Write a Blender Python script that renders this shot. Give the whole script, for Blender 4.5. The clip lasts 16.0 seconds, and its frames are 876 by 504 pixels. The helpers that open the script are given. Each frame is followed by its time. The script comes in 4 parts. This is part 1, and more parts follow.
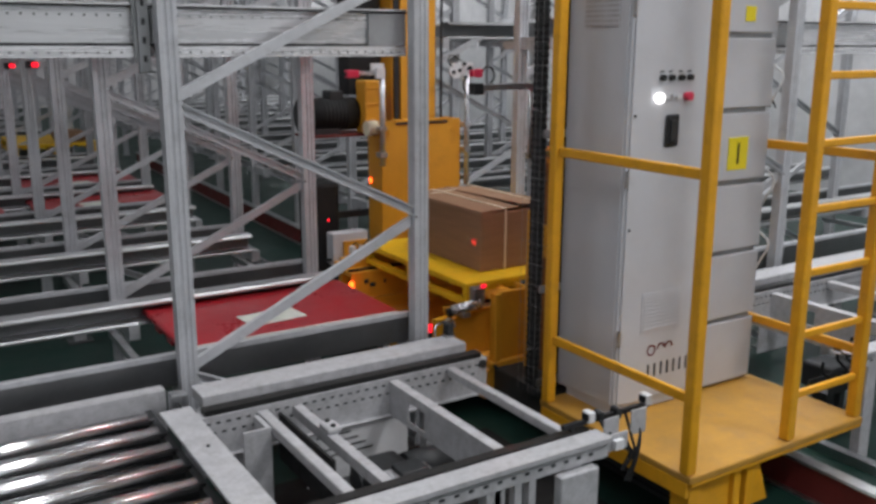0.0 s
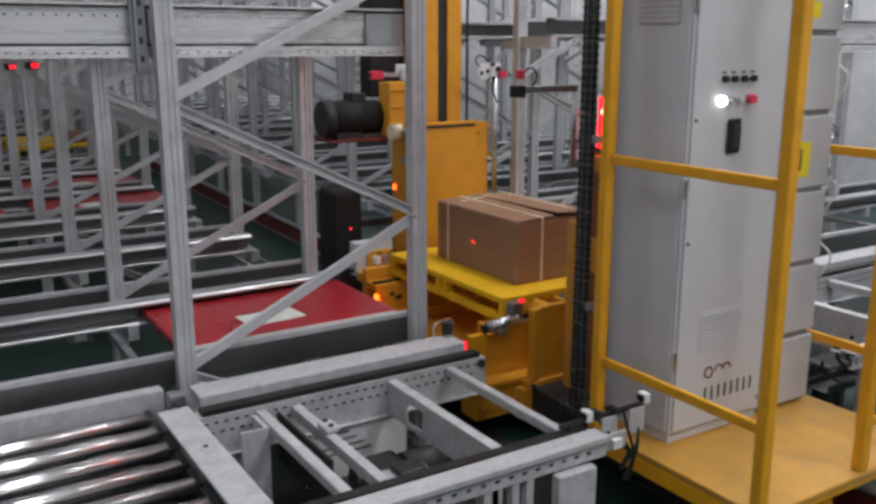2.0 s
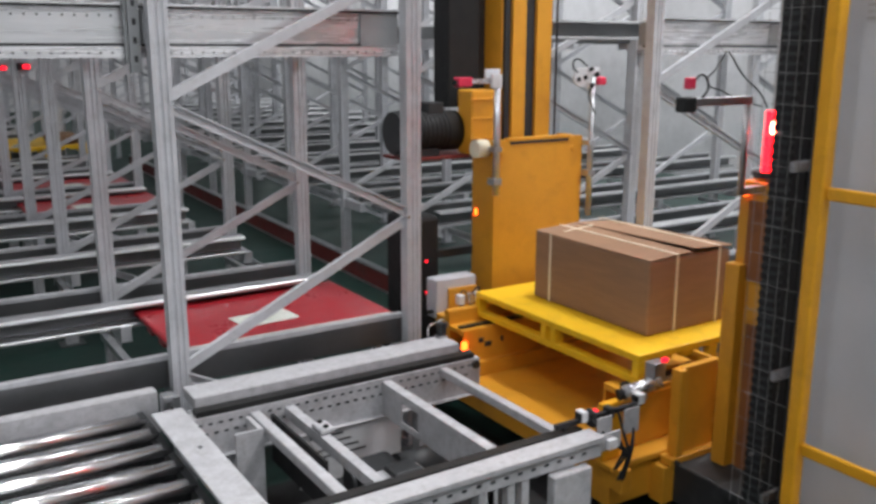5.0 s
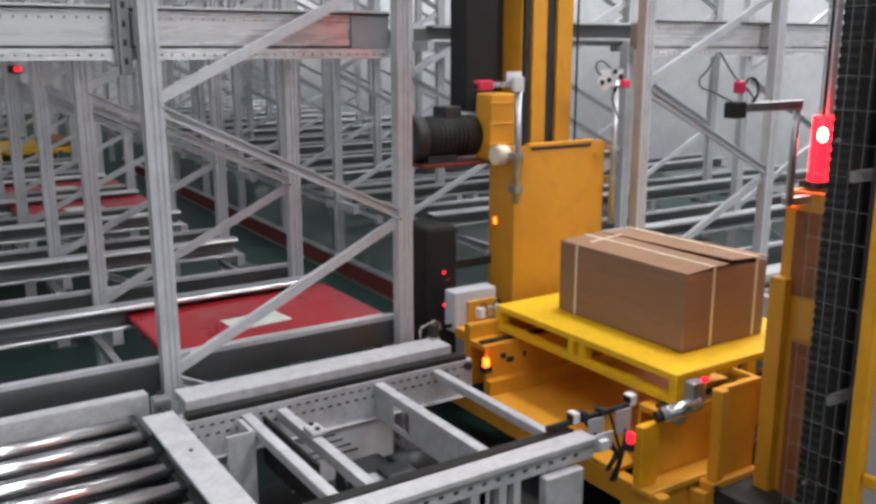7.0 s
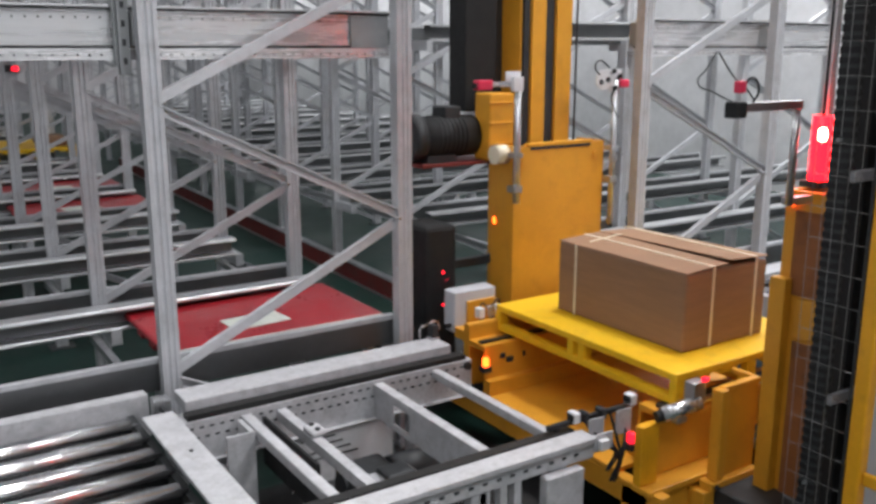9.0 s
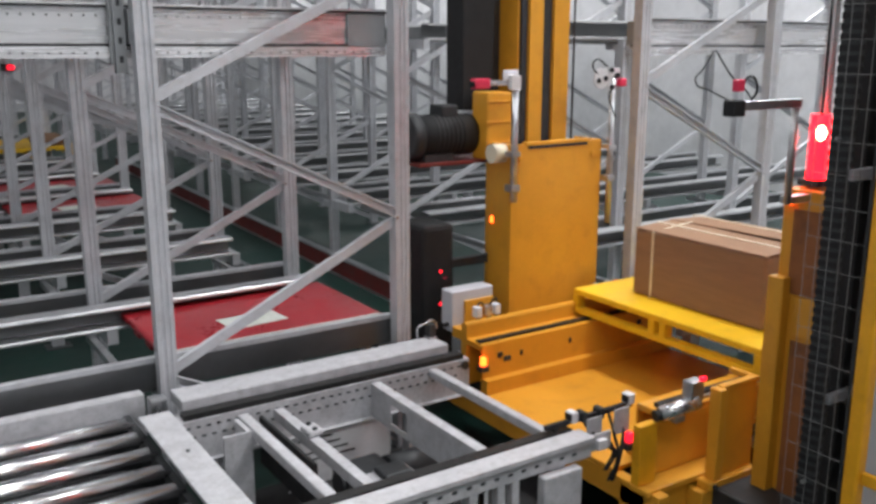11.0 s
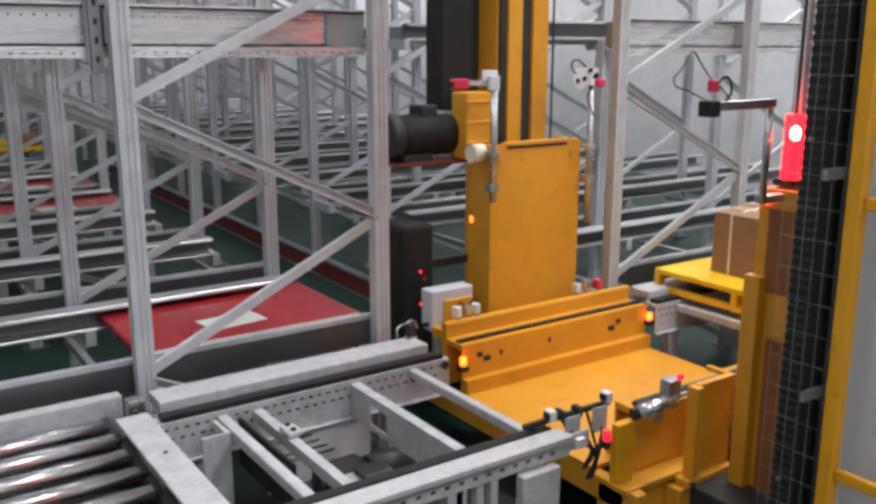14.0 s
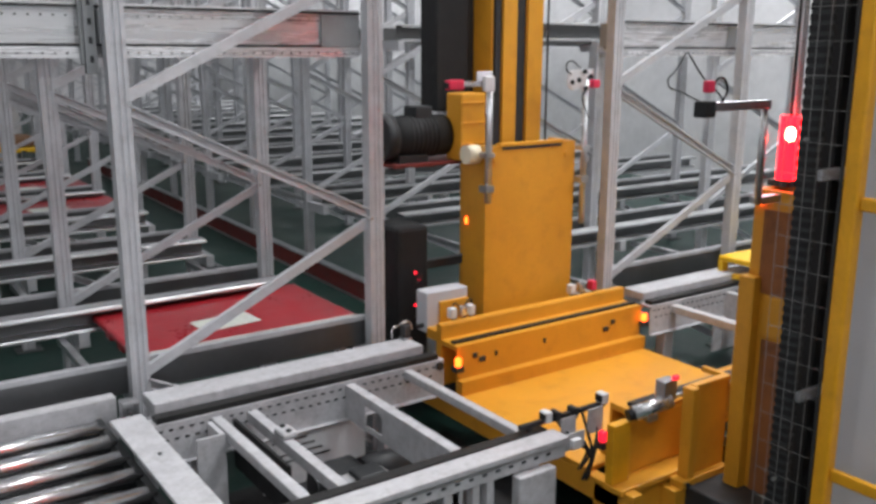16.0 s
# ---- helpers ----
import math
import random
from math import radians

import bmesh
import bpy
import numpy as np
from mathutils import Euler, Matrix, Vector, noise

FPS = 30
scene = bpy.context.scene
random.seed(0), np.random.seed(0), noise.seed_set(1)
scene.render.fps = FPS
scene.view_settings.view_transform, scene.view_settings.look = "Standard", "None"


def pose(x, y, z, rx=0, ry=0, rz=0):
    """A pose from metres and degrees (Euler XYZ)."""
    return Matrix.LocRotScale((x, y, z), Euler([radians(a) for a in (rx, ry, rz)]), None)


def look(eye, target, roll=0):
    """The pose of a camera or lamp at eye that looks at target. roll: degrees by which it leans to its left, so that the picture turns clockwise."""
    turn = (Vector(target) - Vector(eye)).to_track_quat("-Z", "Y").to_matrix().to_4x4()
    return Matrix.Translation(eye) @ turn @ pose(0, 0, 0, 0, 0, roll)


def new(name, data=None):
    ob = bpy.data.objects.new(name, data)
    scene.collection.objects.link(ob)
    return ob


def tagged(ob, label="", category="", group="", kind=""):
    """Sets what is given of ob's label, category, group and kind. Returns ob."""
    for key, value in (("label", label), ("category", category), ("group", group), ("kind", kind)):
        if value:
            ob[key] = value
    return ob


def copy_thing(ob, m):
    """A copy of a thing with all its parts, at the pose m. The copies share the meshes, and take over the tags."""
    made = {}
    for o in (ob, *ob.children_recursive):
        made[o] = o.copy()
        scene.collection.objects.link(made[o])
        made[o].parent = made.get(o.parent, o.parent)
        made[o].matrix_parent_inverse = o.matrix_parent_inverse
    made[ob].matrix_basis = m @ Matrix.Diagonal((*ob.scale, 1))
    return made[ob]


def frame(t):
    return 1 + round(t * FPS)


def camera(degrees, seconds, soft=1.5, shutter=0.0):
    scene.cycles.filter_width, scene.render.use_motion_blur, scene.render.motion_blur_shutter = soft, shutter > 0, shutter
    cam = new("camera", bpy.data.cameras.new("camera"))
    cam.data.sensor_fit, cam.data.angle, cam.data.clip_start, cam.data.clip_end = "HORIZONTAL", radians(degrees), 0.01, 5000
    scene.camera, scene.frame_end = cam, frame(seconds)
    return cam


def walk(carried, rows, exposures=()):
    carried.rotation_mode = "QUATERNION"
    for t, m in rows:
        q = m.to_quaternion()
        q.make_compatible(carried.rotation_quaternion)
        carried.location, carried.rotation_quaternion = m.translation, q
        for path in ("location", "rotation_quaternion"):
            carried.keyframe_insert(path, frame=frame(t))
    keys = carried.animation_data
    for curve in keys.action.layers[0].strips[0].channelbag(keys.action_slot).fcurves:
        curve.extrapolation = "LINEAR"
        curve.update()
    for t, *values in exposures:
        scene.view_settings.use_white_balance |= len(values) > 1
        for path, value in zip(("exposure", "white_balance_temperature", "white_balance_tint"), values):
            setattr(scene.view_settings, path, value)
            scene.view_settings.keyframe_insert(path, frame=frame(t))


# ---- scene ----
cam = camera(52.5, 16.0, soft=3.1, shutter=0.9)
PATH = [
    (0, (-0.064, 0.037, 2.23), (0.972, 1.686, 1.773), 0.2),
    (0.5, (-0.057, 0.036, 2.229), (0.977, 1.686, 1.772), 0.0),
    (1, (-0.048, 0.03, 2.232), (0.982, 1.682, 1.773), -0.0),
    (1.5, (-0.043, 0.029, 2.228), (0.986, 1.682, 1.77), -0.0),
    (2, (-0.044, 0.027, 2.227), (0.987, 1.679, 1.77), 0.0),
    (2.5, (-0.048, 0.032, 2.222), (0.986, 1.682, 1.767), 0.1),
    (3, (-0.048, 0.03, 2.222), (0.986, 1.681, 1.767), 0.0),
    (3.5, (-0.051, 0.032, 2.218), (0.986, 1.681, 1.765), 0.1),
    (4, (-0.056, 0.036, 2.217), (0.984, 1.683, 1.764), 0.1),
    (6.5, (-0.048, 0.032, 2.216), (1.01, 1.67, 1.769), 0.1),
    (7, (-0.042, 0.029, 2.216), (1.016, 1.666, 1.769), 0.0),
    (7.5, (-0.045, 0.034, 2.216), (1.016, 1.67, 1.769), 0.0),
    (8, (-0.05, 0.036, 2.219), (1.013, 1.67, 1.771), 0.0),
    (8.5, (-0.051, 0.037, 2.22), (1.012, 1.67, 1.771), 0.1),
    (9, (-0.052, 0.04, 2.219), (1.012, 1.673, 1.77), 0.0),
    (11.5, (-0.048, 0.052, 2.214), (1.026, 1.678, 1.764), 0.1),
    (12, (-0.052, 0.046, 2.215), (1.029, 1.668, 1.766), 0.2),
    (12.5, (-0.051, 0.046, 2.215), (1.035, 1.664, 1.766), 0.3),
    (13, (-0.045, 0.042, 2.215), (1.046, 1.657, 1.765), 0.2),
    (13.5, (-0.033, 0.037, 2.216), (1.062, 1.65, 1.766), 0.1),
    (14, (-0.033, 0.034, 2.216), (1.067, 1.642, 1.766), 0.1),
    (14.5, (-0.032, 0.027, 2.21), (1.07, 1.635, 1.765), 0.1),
    (15, (-0.03, 0.031, 2.214), (1.074, 1.637, 1.766), 0.0),
    (15.5, (-0.029, 0.035, 2.213), (1.077, 1.64, 1.765), 0.0),
    (16, (-0.04, 0.044, 2.21), (1.074, 1.644, 1.764), 0.2),
]
walk(cam, [(t, look(eye, target, roll)) for t, eye, target, roll in PATH],
     exposures=[(0, 0.08), (2.5, 0.06), (3.5, 0.15), (4.1, 0.38), (6.4, 0.50), (16, 0.45)])

# ---------------- light ----------------
world = bpy.data.worlds.new("world")
scene.world = world
world.use_nodes = True
world.node_tree.nodes["Background"].inputs[0].default_value = (0.75, 0.8, 0.9, 1)
world.node_tree.nodes["Background"].inputs[1].default_value = 0.02


# ---------------- materials ----------------
def material(name, color, rough=0.5, metal=0.0, var=0.25, scale=6.0, fine=60.0, bump=0.15, rough_var=0.15, stretch=(1, 1, 1),
             dirt=0.0, dirt_color=(0.05, 0.045, 0.04), per_object=0.0, coat=0.0):
    m = bpy.data.materials.new(name)
    m.use_nodes = True
    nt = m.node_tree
    p = nt.nodes["Principled BSDF"]
    p.inputs["Metallic"].default_value = metal
    p.inputs["Coat Weight"].default_value = coat
    tc = nt.nodes.new("ShaderNodeTexCoord")
    mp = nt.nodes.new("ShaderNodeMapping")
    mp.inputs["Scale"].default_value = stretch
    nt.links.new(tc.outputs["Object"], mp.inputs[0])

    def tex(s, detail=4.0):
        n = nt.nodes.new("ShaderNodeTexNoise")
        n.inputs["Scale"].default_value = s
        n.inputs["Detail"].default_value = detail
        n.inputs["Roughness"].default_value = 0.6
        nt.links.new(mp.outputs[0], n.inputs["Vector"])
        return n
    big, small = tex(scale), tex(fine, 2.0)
    add = nt.nodes.new("ShaderNodeMath")
    add.operation = "MULTIPLY_ADD"
    nt.links.new(small.outputs["Fac"], add.inputs[0])
    add.inputs[1].default_value = 0.35
    nt.links.new(big.outputs["Fac"], add.inputs[2])
    ramp = nt.nodes.new("ShaderNodeMapRange")
    ramp.inputs["From Min"].default_value, ramp.inputs["From Max"].default_value = 0.35, 1.0
    ramp.inputs["To Min"].default_value, ramp.inputs["To Max"].default_value = 1 - var, 1 + var * 0.6
    nt.links.new(add.outputs[0], ramp.inputs["Value"])
    last = ramp.outputs[0]
    if per_object:
        info = nt.nodes.new("ShaderNodeObjectInfo")
        r = nt.nodes.new("ShaderNodeMapRange")
        r.inputs["To Min"].default_value, r.inputs["To Max"].default_value = 1 - per_object, 1 + per_object
        nt.links.new(info.outputs["Random"], r.inputs["Value"])
        mul = nt.nodes.new("ShaderNodeMath")
        mul.operation = "MULTIPLY"
        nt.links.new(last, mul.inputs[0])
        nt.links.new(r.outputs[0], mul.inputs[1])
        last = mul.outputs[0]
    sc = nt.nodes.new("ShaderNodeVectorMath")
    sc.operation = "SCALE"
    sc.inputs[0].default_value = color
    nt.links.new(last, sc.inputs["Scale"])
    out = sc.outputs[0]
    if dirt:
        d = tex(scale * 2.3, 8.0)
        dr = nt.nodes.new("ShaderNodeMapRange")
        dr.inputs["From Min"].default_value, dr.inputs["From Max"].default_value = 0.52, 0.72
        dr.inputs["To Min"].default_value, dr.inputs["To Max"].default_value = 0.0, dirt
        nt.links.new(d.outputs["Fac"], dr.inputs["Value"])
        mix = nt.nodes.new("ShaderNodeMix")
        mix.data_type = "RGBA"
        nt.links.new(dr.outputs[0], mix.inputs["Factor"])
        nt.links.new(out, mix.inputs["A"])
        mix.inputs["B"].default_value = (*dirt_color, 1)
        out = mix.outputs["Result"]
    nt.links.new(out, p.inputs["Base Color"])
    rr = nt.nodes.new("ShaderNodeMapRange")
    rr.inputs["From Min"].default_value, rr.inputs["From Max"].default_value = 0.3, 1.0
    rr.inputs["To Min"].default_value, rr.inputs["To Max"].default_value = max(0.03, rough - rough_var), min(1, rough + rough_var)
    nt.links.new(add.outputs[0], rr.inputs["Value"])
    nt.links.new(rr.outputs[0], p.inputs["Roughness"])
    if bump:
        b = nt.nodes.new("ShaderNodeBump")
        b.inputs["Strength"].default_value = bump
        b.inputs["Distance"].default_value = 0.004
        nt.links.new(add.outputs[0], b.inputs["Height"])
        nt.links.new(b.outputs[0], p.inputs["Normal"])
    return m


def glowing(name, color, strength):
    m = bpy.data.materials.new(name)
    m.use_nodes = True
    p = m.node_tree.nodes["Principled BSDF"]
    p.inputs["Base Color"].default_value = (*[0.6 * c for c in color], 1)
    p.inputs["Roughness"].default_value = 0.25
    p.inputs["Emission Color"].default_value = (*color, 1)
    p.inputs["Emission Strength"].default_value = strength
    return m


GALV = material("galvanised_steel", (0.58, 0.59, 0.61), 0.36, 0.95, 0.3, 9, 70, 0.08, 0.14, dirt=0.25, dirt_color=(0.2, 0.2, 0.2), per_object=0.12)
PLATE = material("worn_platform_paint", (0.50, 0.26, 0.04), 0.55, 0.0, 0.3, 3, 40, 0.08, 0.12, dirt=0.55, dirt_color=(0.34, 0.20, 0.08))
POST = material("grey_painted_steel", (0.58, 0.59, 0.62), 0.45, 0.25, 0.18, 7, 60, 0.06, 0.12, dirt=0.25, dirt_color=(0.25, 0.25, 0.25), per_object=0.06)
ROLLER = material("zinc_roller_steel", (0.62, 0.625, 0.635), 0.22, 1.0, 0.05, 3, 40, 0.0, 0.05, per_object=0.1)
FRAME = material("light_grey_conveyor_paint", (0.48, 0.48, 0.50), 0.48, 0.0, 0.28, 16, 90, 0.08, 0.12, dirt=0.45, dirt_color=(0.25, 0.24, 0.23))
WHITE = material("white_box_paint", (0.72, 0.72, 0.74), 0.5, 0.0, 0.12, 5, 50, 0.05, dirt=0.25, dirt_color=(0.35, 0.34, 0.33))
YELLOW = material("crane_yellow_paint", (0.71, 0.325, 0.026), 0.42, 0.0, 0.15, 3, 45, 0.04, 0.12, dirt=0.24, dirt_color=(0.30, 0.12, 0.02))
CAGE = material("cage_yellow_paint", (0.78, 0.37, 0.014), 0.38, 0.0, 0.16, 6, 60, 0.05, 0.1, dirt=0.3, dirt_color=(0.4, 0.2, 0.02))
PALLET = material("pallet_yellow", (0.86, 0.51, 0.012), 0.5, 0.0, 0.14, 5, 60, 0.08, dirt=0.35, dirt_color=(0.5, 0.3, 0.02))
RED = material("red_pallet_plastic", (0.38, 0.016, 0.026), 0.32, 0.0, 0.2, 4, 50, 0.05, dirt=0.3, dirt_color=(0.25, 0.03, 0.03))
REDPAINT = material("red_rail_paint", (0.17, 0.022, 0.018), 0.55, 0.0, 0.3, 4, 50, 0.1, dirt=0.5, dirt_color=(0.06, 0.03, 0.02))
CABINET = material("cabinet_grey", (0.56, 0.57, 0.61), 0.45, 0.0, 0.08, 3, 90, 0.04, 0.08, dirt=0.12, dirt_color=(0.4, 0.4, 0.4))
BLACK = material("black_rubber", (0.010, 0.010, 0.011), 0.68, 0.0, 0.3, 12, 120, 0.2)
DARK = material("dark_machine_paint", (0.035, 0.037, 0.04), 0.5, 0.2, 0.3, 6, 60, 0.1, dirt=0.3, dirt_color=(0.1, 0.1, 0.1))
CHAIN = material("oily_chain_steel", (0.022, 0.022, 0.022), 0.5, 0.3, 0.5, 30, 150, 0.5)
CARD = material("brown_cardboard", (0.29, 0.165, 0.095), 0.75, 0.0, 0.22, 4, 40, 0.12, 0.08, (1, 1, 7), dirt=0.25, dirt_color=(0.25, 0.13, 0.07))
STRAP = material("cream_plastic_strap", (0.80, 0.72, 0.55), 0.4, 0.0, 0.1, 20, 90, 0.05)
FLOOR = material("green_epoxy_floor", (0.004, 0.030, 0.022), 0.5, 0.0, 0.4, 1.2, 14, 0.05, 0.1, dirt=0.45, dirt_color=(0.02, 0.03, 0.028))
WALL = material("white_wall_panel", (0.72, 0.72, 0.74), 0.6, 0.0, 0.22, 0.9, 7, 0.05, dirt=0.35, dirt_color=(0.42, 0.42, 0.43))
CEIL = material("ceiling_sheet", (0.5, 0.5, 0.52), 0.7, 0.0, 0.1, 1, 12, 0.05)
# RAIL and WEB are one zinc: lips tinted as lit, webs as shaded
RAIL = material("lit_lane_rail_zinc", (0.74, 0.75, 0.77), 0.38, 0.92, 0.06, 2, 20, 0.0, 0.04, per_object=0.12)
WEB = material("shaded_zinc_web", (0.22, 0.225, 0.232), 0.42, 0.9, 0.2, 3, 30, 0.02, 0.08, dirt=0.1, dirt_color=(0.15, 0.15, 0.15), per_object=0.1)
DULL_RAIL = material("darker_grey_zinc", (0.38, 0.39, 0.40), 0.60, 0.55, 0.2, 3, 30, 0.03, 0.08, dirt=0.3, dirt_color=(0.16, 0.17, 0.17), per_object=0.15)
WIRE = material("dull_mesh_wire", (0.30, 0.30, 0.30), 0.5, 0.4, 0.3, 20, 90, 0.0)
BEAM = material("bright_beam_zinc", (0.86, 0.86, 0.88), 0.27, 0.5, 0.28, 1.6, 14, 0.03, 0.1, (0.35, 1, 9))
PAPER = material("pale_label_paper", (0.70, 0.72, 0.66), 0.6, 0.0, 0.25, 14, 80, 0.0, dirt=0.4, dirt_color=(0.2, 0.35, 0.25))
YELLOW_STICKER = material("warning_sticker_yellow", (0.85, 0.70, 0.02), 0.45, 0.0, 0.08)
CHROME = material("bright_sensor_metal", (0.7, 0.7, 0.72), 0.25, 0.9, 0.2, 20, 90, 0.05)
REDGLASS = glowing("red_beacon_glow", (1.0, 0.003, 0.007), 9.0)
HOT = glowing("beacon_core_glow", (1.0, 0.04, 0.02), 220.0)
AMBER = glowing("amber_lamp_glow", (1.0, 0.10, 0.01), 6.0)
REDDOT = glowing("red_indicator_glow", (1.0, 0.012, 0.03), 1.6)
LAMPWHITE = glowing("white_indicator_glow", (1.0, 0.97, 0.95), 4.0)
# brown for the near end panel where the cabinet shades its yellow
SHADE_BROWN = material("shaded_panel_brown", (0.30, 0.105, 0.03), 0.6, 0.0, 0.3, 5, 50, 0.1, dirt=0.4, dirt_color=(0.05, 0.03, 0.02))
REDREFL = material("red_sensor_plastic", (0.75, 0.04, 0.1), 0.35, 0.0, 0.1)


# ---------------- builders ----------------
def box(bm, x0, x1, y0, y1, z0, z1, bevel=0.0):
    g = bmesh.ops.create_cube(bm, size=1.0)
    vs = g["verts"]
    for v in vs:
        v.co = Vector((x0 + (v.co.x + 0.5) * (x1 - x0), y0 + (v.co.y + 0.5) * (y1 - y0), z0 + (v.co.z + 0.5) * (z1 - z0)))
    if bevel:
        es = {e for v in vs for e in v.link_edges}
        bmesh.ops.bevel(bm, geom=list(es), offset=bevel, segments=2, affect="EDGES", profile=0.5)
    return bm


def rod(bm, a, b, r, sides=10, r2=None):
    a, b = Vector(a), Vector(b)
    m = Matrix.Translation((a + b) / 2) @ (b - a).to_track_quat("Z", "Y").to_matrix().to_4x4()
    bmesh.ops.create_cone(bm, cap_ends=True, segments=sides, radius1=r, radius2=r if r2 is None else r2, depth=(b - a).length, matrix=m)
    return bm


def bar(bm, a, b, w, h, bevel=0.0, up=(0, 0, 1)):
    """A square bar from a to b: w across, h along up."""
    a, b = Vector(a), Vector(b)
    d = (b - a).normalized()
    s = d.cross(Vector(up)).normalized()
    u = s.cross(d)
    g = bmesh.ops.create_cube(bm, size=1.0)
    for v in g["verts"]:
        c = v.co.copy()
        v.co = (a + b) / 2 + d * c.x * (b - a).length + s * c.y * w + u * c.z * h
    if bevel:
        es = {e for v in g["verts"] for e in v.link_edges}
        bmesh.ops.bevel(bm, geom=list(es), offset=bevel, segments=1, affect="EDGES")
    return bm


def prism(bm, loop, a, b, u, v):
    """A straight extrusion from a to b of a closed loop of (u, v) places."""
    a, b, u, v = Vector(a), Vector(b), Vector(u), Vector(v)
    ends = [[bm.verts.new(p + u * x + v * y) for x, y in loop] for p in (a, b)]
    n = len(loop)
    for i in range(n):
        j = (i + 1) % n
        bm.faces.new((ends[0][i], ends[0][j], ends[1][j], ends[1][i]))
    bm.faces.new(ends[0])
    bm.faces.new(list(reversed(ends[1])))
    return bm


def boxes(rows, bevel=0.0):
    bm = bmesh.new()
    for r in rows:
        box(bm, *r, bevel)
    return bm


def base_of(ob):
    p = Vector(ob.location)
    while ob.parent:
        ob = ob.parent
        p += Vector(ob.location)
    return p


def link(name, bm, mat, origin):
    me = bpy.data.meshes.new(name)
    bmesh.ops.translate(bm, verts=bm.verts, vec=-origin)
    bmesh.ops.recalc_face_normals(bm, faces=bm.faces)
    bm.to_mesh(me)
    bm.free()
    me.materials.append(mat)
    for p in me.polygons:
        p.use_smooth = False
    return new(name, me)


def smooth(ob):
    for p in ob.data.polygons:
        p.use_smooth = len(p.vertices) == 4
    return ob


def part(name, bm, mat, parent, label=""):
    """Links a bmesh, given in world places, as one mesh under a thing or a part."""
    ob = link(name, bm, mat, base_of(parent))
    ob.parent = parent
    return tagged(ob, label)


def thing(name, at, label, category, group="", kind=""):
    ob = new(name)
    ob.location = at
    ob.empty_display_size = 0.1
    return tagged(ob, label, category, group, kind)


def solid(name, bm, mat, at, label, category, group="", kind=""):
    ob = link(name, bm, mat, Vector(at))
    ob.location = at
    return tagged(ob, label, category, group, kind)


def setting(name, bm, mat, label):
    ob = link(name, bm, mat, Vector((0, 0, 0)))
    return tagged(ob, label, "structure", "", "structure")


# ---------------- the hall ----------------
setting("floor", box(bmesh.new(), -8.2, 12.2, -6.2, 34.2, -0.2, 0.0), FLOOR, "glossy dark green epoxy floor of the warehouse hall")
setting("wall_east", box(bmesh.new(), 12.0, 12.2, -6, 34, 0, 8), WALL, "plain white panel wall behind the storage racks")
setting("wall_west", box(bmesh.new(), -8.2, -8.0, -6, 34, 0, 8), WALL, "plain white panel wall of the hall")
setting("wall_north", box(bmesh.new(), -8.2, 12.2, 34, 34.2, 0, 8), WALL, "plain white far end wall of the hall")
setting("wall_south", box(bmesh.new(), -8.2, 12.2, -6.2, -6, 0, 8), WALL, "plain white wall of the hall behind the viewer")
setting("ceiling", box(bmesh.new(), -8.2, 12.2, -6.2, 34.2, 8.0, 8.2), CEIL, "grey sheet metal ceiling of the hall")


def ceiling_light(x, y, power, z=6.2, length=2.4, width=0.9, across=False):
    t = thing("ceiling_light", (x, y, z), "long white ceiling light hung over the racks", "lamp", "hall ceiling lights")
    if across:
        length, width = width, length
    part("housing", box(bmesh.new(), x - width / 2 - 0.03, x + width / 2 + 0.03, y - length / 2 - 0.03, y + length / 2 + 0.03, z + 0.02, z + 0.1, 0.01), WHITE, t)
    for s in (-0.8, 0.8):
        hx, hy = (x + s, y) if across else (x, y + s)
        part("hanger", rod(bmesh.new(), (hx, hy, z + 0.1), (hx, hy, 8.0), 0.008, 6), GALV, t)
    data = bpy.data.lights.new("lamp", "AREA")
    data.shape, data.size, data.size_y, data.energy = "RECTANGLE", width, length, power
    data.color = (0.97, 0.98, 1.0)
    lamp = new("lamp", data)
    lamp.location = (x, y, z)
    return t


for lx, ly, lp in ((4.6, -1.2, 185), (-0.4, 6.0, 56), (3.25, 10.5, 12), (3.25, 17, 12), (5.8, 22, 16), (5.8, 28, 16),
                   (1.2, 11.0, 5), (1.2, 17, 8), (1.4, 24, 22), (-2.2, 9, 42), (-2.2, 16, 16), (-1.8, 24, 30),
                   (7.8, 3.5, 130), (11.0, 8.0, 190), (11.0, 14, 190), (11.0, 20, 240), (11.0, 27, 200), (-4.5, -3, 70), (6.5, -2.5, 48)):
    ceiling_light(lx, ly, lp)
ceiling_light(0.5, -1.0, 92, length=4.4, width=0.5, across=True)
ceiling_light(-0.4, 1.7, 42, length=5.2, width=0.6, across=True)
# high over the crane masts
ceiling_light(4.2, 3.3, 250, z=7.5)


# ---------------- storage racks ----------------
AISLE_L, AISLE_R, BAY, FIRST, BAYS = 2.35, 4.15, 1.45, 4.08, 15


